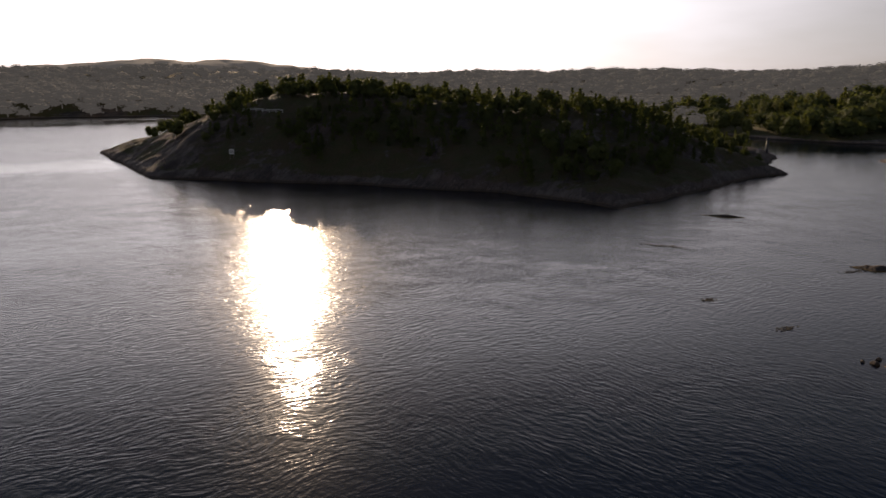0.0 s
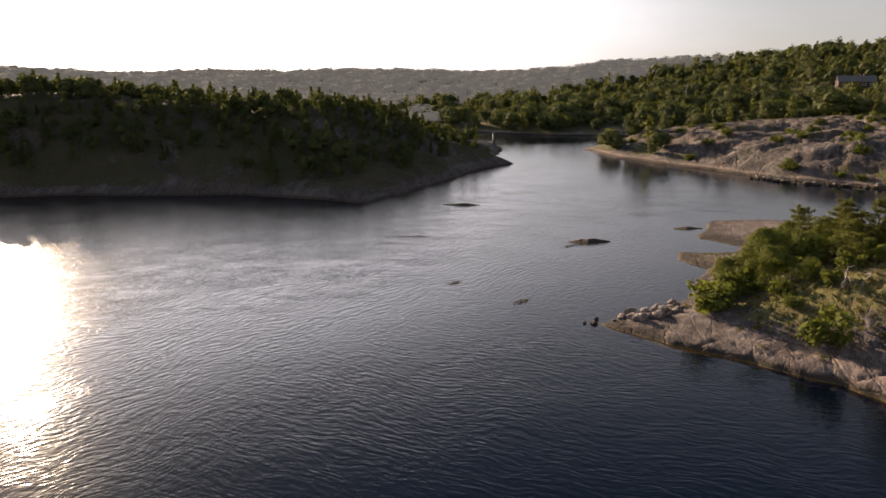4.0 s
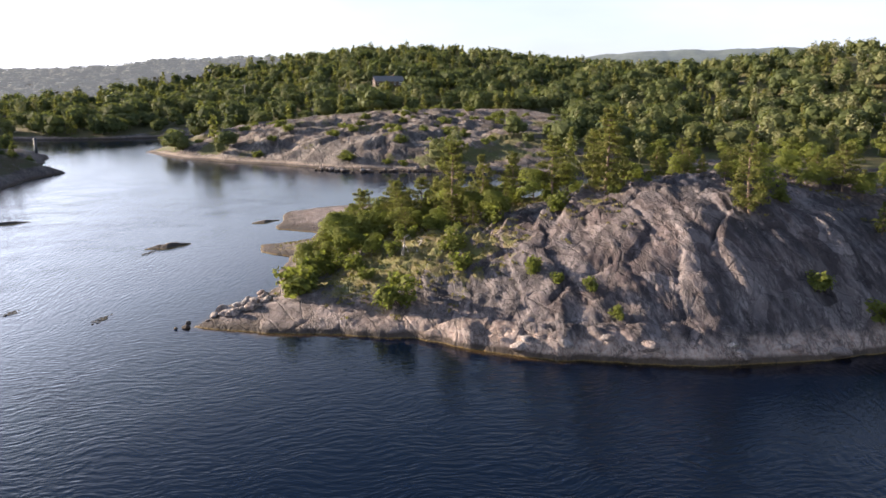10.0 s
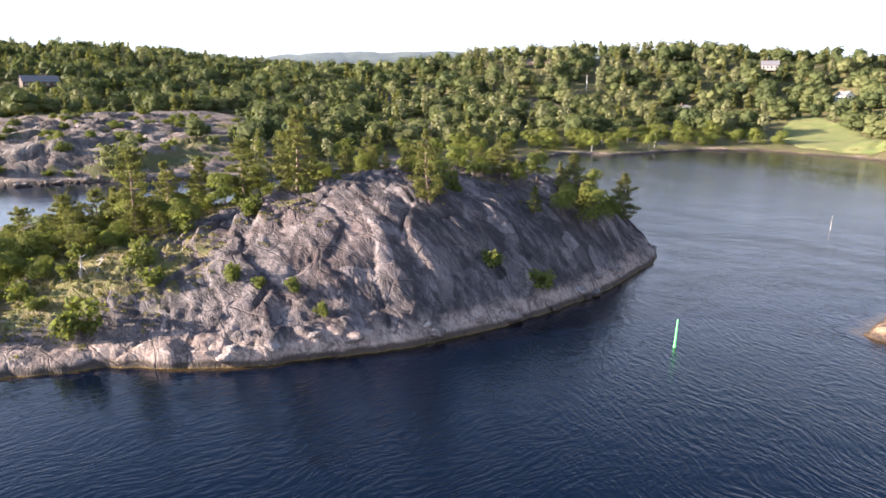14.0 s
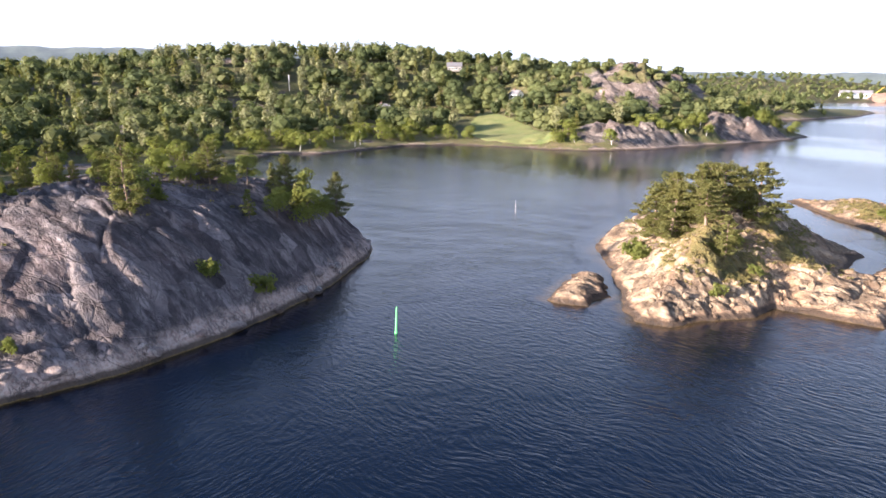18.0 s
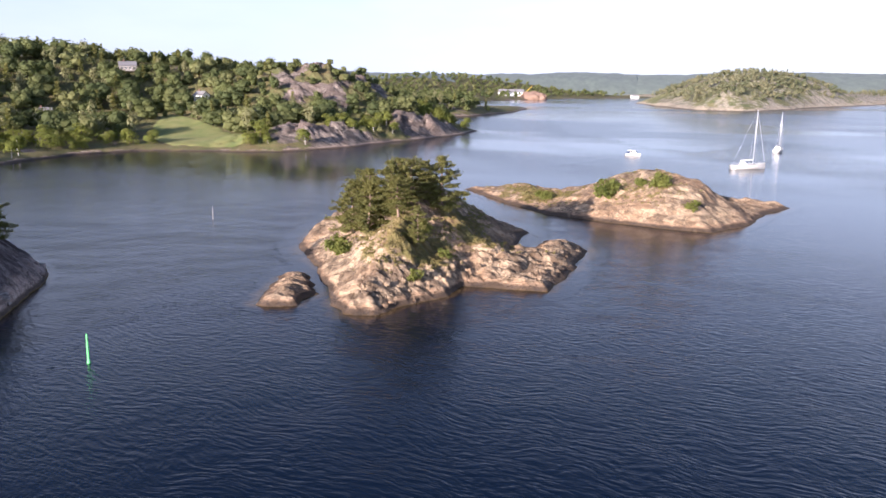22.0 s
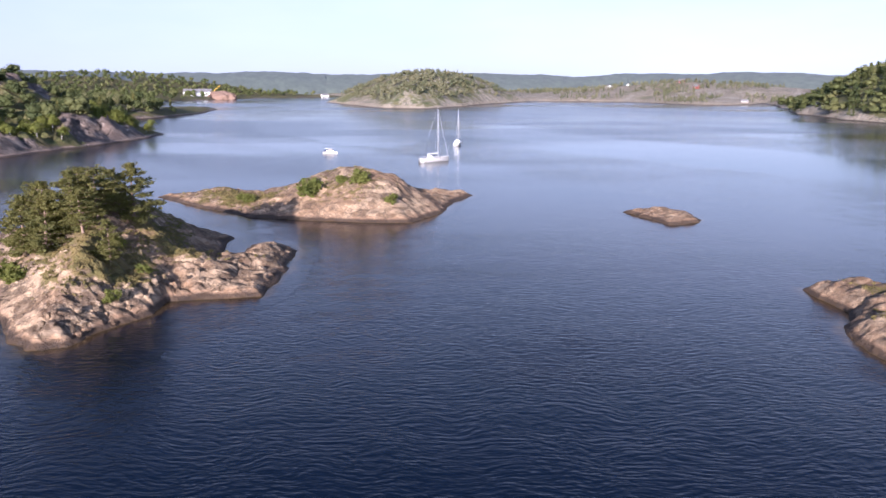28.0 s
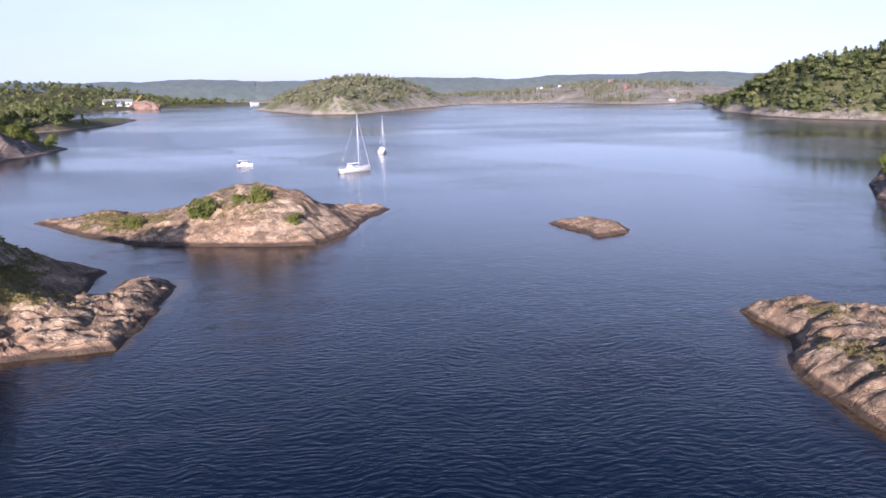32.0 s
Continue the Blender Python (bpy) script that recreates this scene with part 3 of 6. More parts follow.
def islet_rise(x, y, s):
    top = 1.9 + 7.6 * bell(x, y, 84, -67, 19, 12, -48) + 3.2 * bell(x, y, 70, -52, 9, 8)
    top *= 1 - 0.45 * bell(x, y, 60, -74, 9, 12)
    k = np.clip((s + 1.6 * fbm(x, y, 5.0, 3, 12)) / 15, 0, 1)
    z = top * (1 - (1 - k) ** 1.45)
    u, w = 0.82 * x + 0.57 * y, -0.57 * x + 0.82 * y
    rise_ = ease(s, 0.0, 3.2)
    z += rise_ * (0.9 * fbm(x, y, 7.0, 3, 17) + 0.95 * lumps(u * 0.7, w, 4.2, 14) - 0.3)
    z += ease(s, 0, 1.6) * (0.38 * lumps(u * 0.6, w, 1.7, 16) + 0.55 * slabs(w, u, 2.6, 41) + 0.22 * slabs(w, u, 1.1, 43) + 0.08 * lumps(x, y, 0.8, 18))
    broken = bell(x, y, 63, -54, 9, 13) + 0.6 * bell(x, y, 60, -76, 7, 9)
    z += ease(s, 0.1, 1.2) * broken * (0.75 * plates(x, y, 2.2, 1.7, 25, 19, 0.06) + 0.3 * plates(x, y, 0.95, 1.5, 60, 29, 0.09))
    return np.maximum(z, 0.05 + 0.25 * ease(s, 0, 0.6)) + 0.04


def islet_veg(x, y, z, s, slope):
    v = 0.70 * ease(z, 1.4, 4.0) + 0.42 * fbm(x, y, 5.0, 3, 25) - 0.3 * ease(slope, 0.5, 1.0) + 0.45 * bell(x, y, 66, -55, 5, 6) + 0.35 * bell(x, y, 74, -72, 8, 5)
    return np.clip(v, 0, 0.9)


land("pine_islet", ISLET, np.arange(49, 117, 0.23), np.arange(-97, -36, 0.23), islet_rise, islet_veg, PINK_ROCK,
     "pinkish rock islet with cracked stone, dry grass and a clump of pines", (0.6, 3.0), 2)

OUTLIER = [(71.6, -33.5), (69, -34.2), (67.8, -36.8), (70.5, -41.2), (74.5, -43), (79.4, -44.4), (80, -41.5), (76.5, -37.5)]


def low_rise(height, reach, size=2.0, seed=0):
    def rise(x, y, s):
        k = np.clip((s + 0.5 * fbm(x, y, 3.0, 3, seed + 8)) / reach, 0, 1)
        z = height * (1 - (1 - k) ** 1.3) + ease(s, 0, 1.5) * (0.5 * ridged(x, y * 1.6, 3.5, 3, seed) * height * 0.6)
        u, w = 0.87 * x + 0.5 * y, -0.5 * x + 0.87 * y
        return np.maximum(z, 0.05) + 0.03 + ease(s, 0, 1.4) * height * (0.65 * lumps(u * 0.5, w, size, seed) + 0.4 * slabs(w, u, size * 0.8, seed + 5) + 0.15 * lumps(u * 0.7, w, size * 0.45, seed + 3))
    return rise


def no_veg(x, y, z, s, slope):
    return 0 * x


def some_veg(amount, size, seed):
    return lambda x, y, z, s, slope: np.clip(amount * ease(s, 1.0, 4.0) + 0.4 * fbm(x, y, size, 3, seed) - 0.2 * ease(slope, 0.5, 1), 0, 0.9)


land("outlying_rock", OUTLIER, np.arange(64, 84, 0.25), np.arange(-48, -30, 0.25), low_rise(0.75, 3.2, 1.6, 31), no_veg, PINK_ROCK,
     "low pinkish rock beside the pine islet", (1.1, 3.0), 3)

GRASSY = [(124, -113.6), (111.5, -110), (100, -106), (88.5, -103.4), (76, -105.8), (66, -109), (58, -112), (57.4, -125), (60.4, -136), (60.7, -148.4),
          (70, -150), (83, -141), (100, -131), (114, -123), (123, -117)]


def grassy_rise(x, y, s):
    top = 0.8 + 6.6 * bell(x, y, 77, -120, 15, 12, -15) + 2.0 * bell(x, y, 109, -114, 9, 8) + 1.6 * bell(x, y, 66, -124, 9, 12)
    z = top * (1 - (1 - np.clip((s + fbm(x, y, 5.0, 3, 42)) / 12, 0, 1)) ** 1.6)
    u, w = 0.87 * x + 0.5 * y, -0.5 * x + 0.87 * y
    z += ease(s, 0, 2.2) * (0.6 * lumps(u * 0.6, w, 3.2, 44) + 0.55 * slabs(w, u, 3.0, 46) + 0.25 * slabs(w, u, 1.2, 48))
    return np.maximum(z, 0.05) + ease(s, 0.5, 3) * (0.5 * fbm(x, y, 6, 4, 43) + 0.15 * fbm(x, y, 2.5, 3, 47)) + 0.04


land("grassy_islet", GRASSY, np.arange(54, 128, 0.3), np.arange(-155, -99, 0.3), grassy_rise,
     lambda x, y, z, s, slope: np.clip(0.22 * ease(z, 0.9, 3.0) + 0.5 * bell(x, y, 110, -115, 13, 9) + 0.15 * ease(z, 4.5, 6.5) + 0.55 * fbm(x, y, 6, 3, 49) - 0.25 * ease(slope, 0.5, 1) + 0.6 * bell(x, y, 98, -112, 6, 5), 0, 0.9),
     PINK_ROCK, "low rounded pink rock islet with patches of grass", (0.7, 4.0), 4)

land("skerry", [(24.7, -141.3), (18.6, -136), (14.2, -131), (9.3, -136.3), (11.5, -145), (18, -147.5)], np.arange(5, 29, 0.3), np.arange(-151, -127, 0.3),
     low_rise(0.75, 4.5, 2.4, 51), no_veg, PINK_ROCK, "flat bare skerry of pale pink rock", (1.2, 4.0), 5)

land("grassy_ledge", [(-6.8, -95.8), (-9.1, -91.2), (-11.8, -87.5), (-10.6, -80.8), (-11.9, -76), (-14.1, -71), (-16.5, -67.5), (-30, -58), (-48, -66), (-44, -88),
                      (-28, -96), (-17.7, -98), (-12.7, -98.2)], np.arange(-52, -3, 0.32), np.arange(-102, -54, 0.32),
     low_rise(1.3, 3.0, 3.4, 61), some_veg(0.42, 5.0, 63), PINK_ROCK, "low ledge of cracked rock with grass in its hollows", (0.6, 3.0), 6)

for i, (label, poly) in enumerate((("dark low rock awash in calm water", [(60.4, 92.4), (62.5, 89.5), (67, 89.8), (65, 93)]),
                                   ("thin dark rock just above the water", [(55, 131.5), (58, 128.5), (62.5, 128.2), (60, 131)]),
                                   ("small dark rock beside the island point", [(82.6, 94.2), (84.6, 92), (88, 92.2), (86, 94.5)]))):
    cx, cy = np.mean(poly, 0)
    land("low_rock", poly, np.arange(cx - 7, cx + 7, 0.3), np.arange(cy - 6, cy + 6, 0.3), low_rise(0.32, 2.0, 1.6, 71 + i), no_veg, GREY_ROCK, label, (0.3, 2.0), 7 + i)

PROMONTORY = [(-113.5, 256), (-92, 221), (-77.5, 196), (-68, 185.5), (-50, 182), (-30, 177), (-12, 172.5), (5, 165), (20, 159), (31, 149), (41.5, 137.5), (52, 147.5),
              (66, 159.5), (78, 172), (90, 183), (103.5, 190), (98, 200), (112, 218), (124.5, 236), (112, 243), (122, 268), (100, 300), (40, 320), (-40, 318), (-96, 290)]


def promontory_rise(x, y, s):
    top = 5 + 15.5 * bell(x, y, -28, 226, 66, 42) + 9.0 * bell(x, y, 58, 198, 46, 34)
    z = np.maximum(top, 1.0) * (1 - (1 - np.clip(s / 42, 0, 1)) ** 1.9)
    return z + ease(s, 0.5, 5) * (1.2 * ridged(x, y * 1.5, 18, 4, 83) + 0.7 * fbm(x, y, 6, 4, 87)) * ease(top, 1, 6) + 0.25 + 0.4 * ease(s, 0, 1)


land("promontory", PROMONTORY, np.arange(-120, 135, 1.1), np.arange(132, 325, 1.1), promontory_rise, some_veg(0.62, 14.0, 89), DARK_ROCK,
     "wooded rocky promontory with a bare sloping shore", (1.6, 9.0), 10)

MAINLAND = [(-900, 330), (-400, 430), (-272, 472), (-246, 493), (-183, 508), (-60, 460), (60, 400), (143, 340), (158, 306), (178, 284), (204, 270), (216, 262), (188, 243),
            (149.5, 222.5), (144.5, 195), (145.5, 167), (148, 149), (152, 133), (157, 120), (161, 110), (172, 85), (192, 55), (216, 22), (236, 2), (252, -10), (250, -26),
            (262, -42), (276, -62), (278, -84), (256, -107), (240, -121), (238, -148), (251, -190), (261, -231), (281, -264), (330, -282), (404, -322), (424, -346),
            (417, -383), (454, -473), (512, -552), (560, -530), (680, -600), (794, -757), (832, -912), (828, -1025), (800, -1230), (1150, -1250), (1150, 950), (-900, 1050)]


def mainland_rise(x, y, s):
    far = ease(s, 60, 420)
    top = 2.0 + 5.0 * ease(s, 6, 110) + 17 * ease(s, 95, 280)
    top += 3.6 * ease(bell(x, y, 220, 160, 80, 75), 0.2, 0.55) * ease(s, 1, 18)
    top += 21 * bell(x, y, 500, 330, 150, 110) + 10 * bell(x, y, 360, 270, 70, 60) + 21 * bell(x, y, 455, 5, 72, 85) + 20 * bell(x, y, 462, -112, 66, 75)
    top += 24 * bell(x, y, 355, -212, 44, 52) + 4 * bell(x, y, 400, -250, 50, 50) + 15 * bell(x, y, 428, -182, 48, 40) + 5.5 * bell(x, y, 256, -150, 14, 20) + 5.5 * bell(x, y, 278, -220, 18, 22) + 7 * bell(x, y, 440, -340, 60, 80) + 32 * bell(x, y, 1055, -870, 90, 300)
    top += 2 * bell(x, y, 190, 660, 210, 160) + 9 * bell(x, y, 420, 500, 150, 120) + 9 * bell(x, y, -330, 560, 150, 70) + 18 * bell(x, y, -330, 880, 360, 150)
    top -= 1.0 * bell(x, y, 330, -100, 55, 24) + 4.0 * bell(x, y, 372, -75, 30, 22) + 3.0 * bell(x, y, 270, 60, 50, 60)
    z = np.maximum(top, 1.2) * (1 - (1 - np.clip(s / 26, 0, 1)) ** 2)
    rough = 1.6 * fbm(x, y, 45, 4, 93) + far * 8 * fbm(x, y, 160, 3, 95)
    bare = np.clip(bell(x, y, 205, 160, 60, 70) + 1.6 * bell(x, y, 350, -210, 50, 55) + 1.8 * bell(x, y, 264, -185, 28, 75), 0, 1.7)
    rough += bare * (1.4 * ridged(x, y * 1.6, 22, 4, 97) + 0.9 * fbm(x, y, 6, 3, 99) + 2.2 * plates(x, y, 7.0, 2.4, -35, 98, 0.06) + 0.9 * plates(x, y, 3.2, 2.0, -20, 96, 0.1))
    return z + ease(s, 1, 9) * rough * (1 - 0.85 * bell(x, y, 300, -107, 40, 22)) + 0.25 + 0.3 * ease(s, 0, 3)


def mainland_bare(x, y):
    """Where the rock lies open and no wood grows."""
    b = 1.25 * bell(x, y, 205, 165, 66, 66) + bell(x, y, 342, -206, 40, 40) * (0.5 + 1.5 * fbm(x, y, 13, 2, 108)) + 0.9 * bell(x, y, 312, -57, 16, 7) + 0.9 * bell(x, y, 380, 170, 26, 10) + 0.8 * bell(x, y, 388, -22, 10, 8) + 1.3 * bell(x, y, 255, -148, 16, 17) + 1.3 * bell(x, y, 268, -216, 14, 24) + 0.9 * bell(x, y, 285, 135, 26, 16)
    return b + 0.5 * ease(fbm(x, y, 45, 2, 109), 0.3, 0.6) * ease(y, -120, -60) + 0.35 * fbm(x, y, 22, 3, 105) + 0.45 * fbm(x, y, 8, 2, 107)


def mainland_veg(x, y, z, s, slope):
    v = 0.85 - 0.75 * ease(mainland_bare(x, y), 0.25, 0.6) + 0.25 * fbm(x, y, 16, 3, 103) - 0.4 * (1 - ease(s, 1.5, 5))
    return np.clip(v + 0.3 * bell(x, y, 205, 170, 60, 66) * ease(s, 4, 14) + 0.9 * bell(x, y, 300, -108, 34, 20), 0, 1)


land("mainland", MAINLAND, steps((-900, 130, 14), (130, 300, 1.35), (300, 520, 3.2), (520, 1200, 14)),
     steps((-1300, -560, 14), (-560, -290, 4), (-290, 260, 1.35), (260, 520, 4), (520, 1100, 14)), mainland_rise, mainland_veg, HEAD_ROCK,
     "hilly mainland with rock slopes, woods and a shore meadow", (2.2, 12.0), 11)

WOODED_ISLE = [(564, -817), (470, -735), (385, -660), (332, -664), (330, -760), (345, -845), (338, -1022), (450, -1110), (620, -1010)]


def hill_rise(bells, base, reach, seed, rough=2.0):
    def rise(x, y, s):
        top = base + sum(h * bell(x, y, cx, cy, rx, ry) for h, cx, cy, rx, ry in bells)
        z = top * (1 - (1 - np.clip(s / reach, 0, 1)) ** 2)
        return z + ease(s, 1, 20) * rough * fbm(x, y, 60, 4, seed) + 0.3 + 0.6 * ease(s, 0, 3)
    return rise


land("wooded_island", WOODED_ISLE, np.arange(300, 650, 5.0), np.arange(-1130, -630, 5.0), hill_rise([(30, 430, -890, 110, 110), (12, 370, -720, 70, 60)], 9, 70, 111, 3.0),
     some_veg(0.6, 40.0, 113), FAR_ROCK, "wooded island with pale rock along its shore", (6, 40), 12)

EAST_COAST = [(700, -1230), (480, -1200), (345, -1040), (210, -1057), (84, -945), (28, -1000), (22, -1100), (-10, -820), (-15, -701), (-45, -597), (-77, -551), (-111, -528),
              (-210, -500), (-600, -420), (-1500, -500), (-1500, -2800), (1900, -2800), (1900, -1500)]


def east_rise(x, y, s):
    top = 4 + 10 * ease(s, 20, 500) + 50 * bell(x, y, -205, -650, 130, 95) + 14 * bell(x, y, -330, -640, 140, 120) + 22 * bell(x, y, -70, -760, 60, 120) + 20 * bell(x, y, 130, -1260, 220, 130)
    z = top * (1 - (1 - np.clip(s / 60, 0, 1)) ** 2)
    return z + ease(s, 5, 40) * (2.5 * fbm(x, y, 70, 4, 121) + 9 * ease(-y, 1300, 1800) * fbm(x, y, 420, 3, 123)) + 0.3 + 0.6 * ease(s, 0, 3)


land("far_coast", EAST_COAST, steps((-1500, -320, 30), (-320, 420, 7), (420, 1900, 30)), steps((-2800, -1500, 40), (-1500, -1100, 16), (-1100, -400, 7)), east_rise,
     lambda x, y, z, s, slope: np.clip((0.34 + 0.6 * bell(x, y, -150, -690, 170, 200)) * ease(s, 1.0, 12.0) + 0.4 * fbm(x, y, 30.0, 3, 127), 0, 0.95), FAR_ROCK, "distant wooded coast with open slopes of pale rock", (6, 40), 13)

land("wooded_point", [(-42, -214), (-38.5, -190), (-46, -176), (-75, -170), (-120, -190), (-120, -250), (-70, -245)], np.arange(-125, -34, 1.2), np.arange(-255, -165, 1.2),
     low_rise(4.0, 14.0, 5.0, 131), some_veg(0.6, 8, 133), HEAD_ROCK, "dark wooded point of land", (1.0, 6.0), 14)


def ridge_backdrop(name, points, seed, label, mat):
    """A far ridge of woods through points (x, y, height): a long bank with an uneven top of crowns."""
    p = np.array(points, float)
    seg = np.r_[0, np.cumsum(np.hypot(*np.diff(p[:, :2], axis=0).T))]
    t = np.arange(0, seg[-1], 5.0)
    cx, cy = np.interp(t, seg, p[:, 0]), np.interp(t, seg, p[:, 1])
    nx, ny = np.gradient(cy), -np.gradient(cx)
    n = np.hypot(nx, ny)
    across = np.linspace(-1, 1, 44)
    width = 130.0
    gx = cx[:, None] + (nx / n)[:, None] * across * width
    gy = cy[:, None] + (ny / n)[:, None] * across * width
    top = np.interp(t, seg, p[:, 2])
    top = np.convolve(np.pad(top, 20, "edge"), np.full(41, 1 / 41), "valid") + 2.5 * fbm(t, 0 * t, 160, 3, seed)
    z = top[:, None] * (1 - across ** 2) ** 0.8 * (1 + 0.12 * fbm(gx, gy, 90, 2, seed + 3))
    z = z + (2.4 * fbm(gx, gy, 20, 4, seed + 5, 0.6) + 5.0) * (1 - across ** 2)
    k, m = gx.shape
    i = np.arange(k * m).reshape(k, m)
    q = np.stack([i[:-1, :-1], i[1:, :-1], i[1:, 1:], i[:-1, 1:]], -1).reshape(-1, 4)
    co = np.stack([gx.ravel(), gy.ravel(), z.ravel() - 1.5], -1)
    tagged(new(name, mesh_from(name, co, q, mat, True)), label, "hills", kind="structure")


# these ridges look pale because their materials emit the haze
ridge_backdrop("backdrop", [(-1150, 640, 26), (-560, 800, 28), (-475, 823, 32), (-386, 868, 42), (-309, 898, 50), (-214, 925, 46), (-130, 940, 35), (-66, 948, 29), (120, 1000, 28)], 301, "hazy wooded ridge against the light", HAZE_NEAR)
ridge_backdrop("backdrop", [(-300, 1500, 36), (-50, 1500, 37), (157, 1490, 40), (286, 1470, 34), (413, 1440, 42), (610, 1370, 37), (750, 1250, 46), (1100, 900, 60), (1190, 530, 60)], 303, "hazy wooded hills far behind the channel", HAZE_FAR)
ridge_backdrop("backdrop", [(1190, 530, 60), (1236, 400, 74), (1270, 270, 68), (1295, 100, 73), (1300, -100, 70), (1250, -400, 60), (1150, -700, 44), (1060, -900, 42)], 305, "hazy hills far inland", HAZE_FAR)
ridge_backdrop("backdrop", [(1500, -900, 44), (1290, -1130, 47), (1115, -1300, 47), (980, -1420, 43), (700, -1560, 46), (480, -1680, 40), (330, -1720, 44), (100, -1750, 46), (-100, -1750, 46), (-900, -1600, 46), (-1300, -1100, 40)], 307, "hazy blue wooded hills on the horizon", HAZE_FAR)


# ---- trees ----
def cards(centre, out, size, rng, fold=0.35, spread=0.55):
    """Small folded leaf sprays: four points each, round a centre, facing roughly outward."""
    n = len(centre)
    nrm = out + rng.normal(0, spread, (n, 3))
    nrm /= np.linalg.norm(nrm, axis=1, keepdims=True) + 1e-9
    side = np.cross(nrm, rng.normal(0, 1, (n, 3)))
    side /= np.linalg.norm(side, axis=1, keepdims=True) + 1e-9
    up = np.cross(side, nrm)
    s = (size * rng.uniform(0.6, 1.35, n))[:, None]
    w = rng.uniform(0.45, 0.8, (n, 1))
    v = np.stack([centre - up * s * 0.6, centre + side * s * w * 0.6 - nrm * s * fold * 0.5, centre + up * s * 0.6, centre - side * s * w * 0.6 - nrm * s * fold * 0.5], 1).reshape(-1, 3)
    k = np.arange(n)[:, None] * 4
    return v, np.concatenate([k + [0, 1, 2], k + [0, 2, 3]])


def tube(points, radii, sides=6):
    """A tapered limb along points."""
    p, r = np.array(points, float), np.array(radii, float)
    d = np.gradient(p, axis=0)
    d /= np.linalg.norm(d, axis=1, keepdims=True) + 1e-9
    ref = np.where(np.abs(d[:, 2:3]) < 0.9, [[0, 0, 1.0]], [[1.0, 0, 0]])
    a = np.cross(d, ref)
    a /= np.linalg.norm(a, axis=1, keepdims=True) + 1e-9
    b = np.cross(d, a)
    ang = np.linspace(0, 2 * np.pi, sides, endpoint=False)
    v = (p[:, None] + r[:, None, None] * (np.cos(ang)[None, :, None] * a[:, None] + np.sin(ang)[None, :, None] * b[:, None])).reshape(-1, 3)
    f = []
    for i in range(len(p) - 1):
        for j in range(sides):
            q = [i * sides + j, i * sides + (j + 1) % sides, (i + 1) * sides + (j + 1) % sides, (i + 1) * sides + j]
            f += [(q[0], q[1], q[2]), (q[0], q[2], q[3])]
    return v, np.array(f)


def joined(pieces):
    vs, fs, n = [], [], 0
    for v, f in pieces:
        vs.append(v)
        fs.append(f + n)
        n += len(v)
    return np.concatenate(vs), np.concatenate(fs)


def broadleaf_shape(seed, leaves=900, leaf=0.045, wide=0.36, low=0.22):
    """A rounded tree one metre high: (trunk, crown)."""
    rng = np.random.default_rng(seed)
    limbs, blobs = [], []
    lean = rng.normal(0, 0.03, 2)
    limbs.append(tube([(0, 0, -0.04), (lean[0] * 0.5, lean[1] * 0.5, 0.3), (lean[0], lean[1], 0.75)], [0.022, 0.015, 0.005]))
    for k in range(rng.integers(8, 11)):
        a, h = rng.uniform(0, 2 * np.pi), rng.uniform(low + 0.12, 0.80)
        reach = wide * math.sin(math.pi * min(1, max(0.12, (h - low) / (1.02 - low)))) ** 0.6 * rng.uniform(0.2, 0.72)
        c = np.array([lean[0] + reach * math.cos(a), lean[1] + reach * math.sin(a), h])
        blobs.append((c, rng.uniform(0.17, 0.25) * (1.1 - 0.35 * h) * (0.6 + wide)))
        z0 = max(0.12, h - 0.22)
        limbs.append(tube([(lean[0] * z0, lean[1] * z0, z0), (c[0] * 0.55, c[1] * 0.55, (z0 + h) / 2 + 0.02), tuple(c)], [0.008, 0.006, 0.002], 4))
    per = leaves // len(blobs)
    cs, os_ = [], []
    for c, r in blobs:
        d = rng.normal(0, 1, (per, 3))
        d /= np.linalg.norm(d, axis=1, keepdims=True)
        d[:, 2] = np.where(d[:, 2] < -0.5, -d[:, 2], d[:, 2])
        k = rng.uniform(0.25, 1.15, (per, 1)) ** 0.35
        at = c + d * k * r * [1.15, 1.15, 0.85]
        full = at - [lean[0], lean[1], 0.5]
        cs.append(at)
        os_.append(0.5 * d + 1.1 * full / (np.linalg.norm(full, axis=1, keepdims=True) + 1e-6) + [0, 0, 0.2])
    return joined(limbs), cards(np.concatenate(cs), np.concatenate(os_), leaf, rng, spread=0.33)


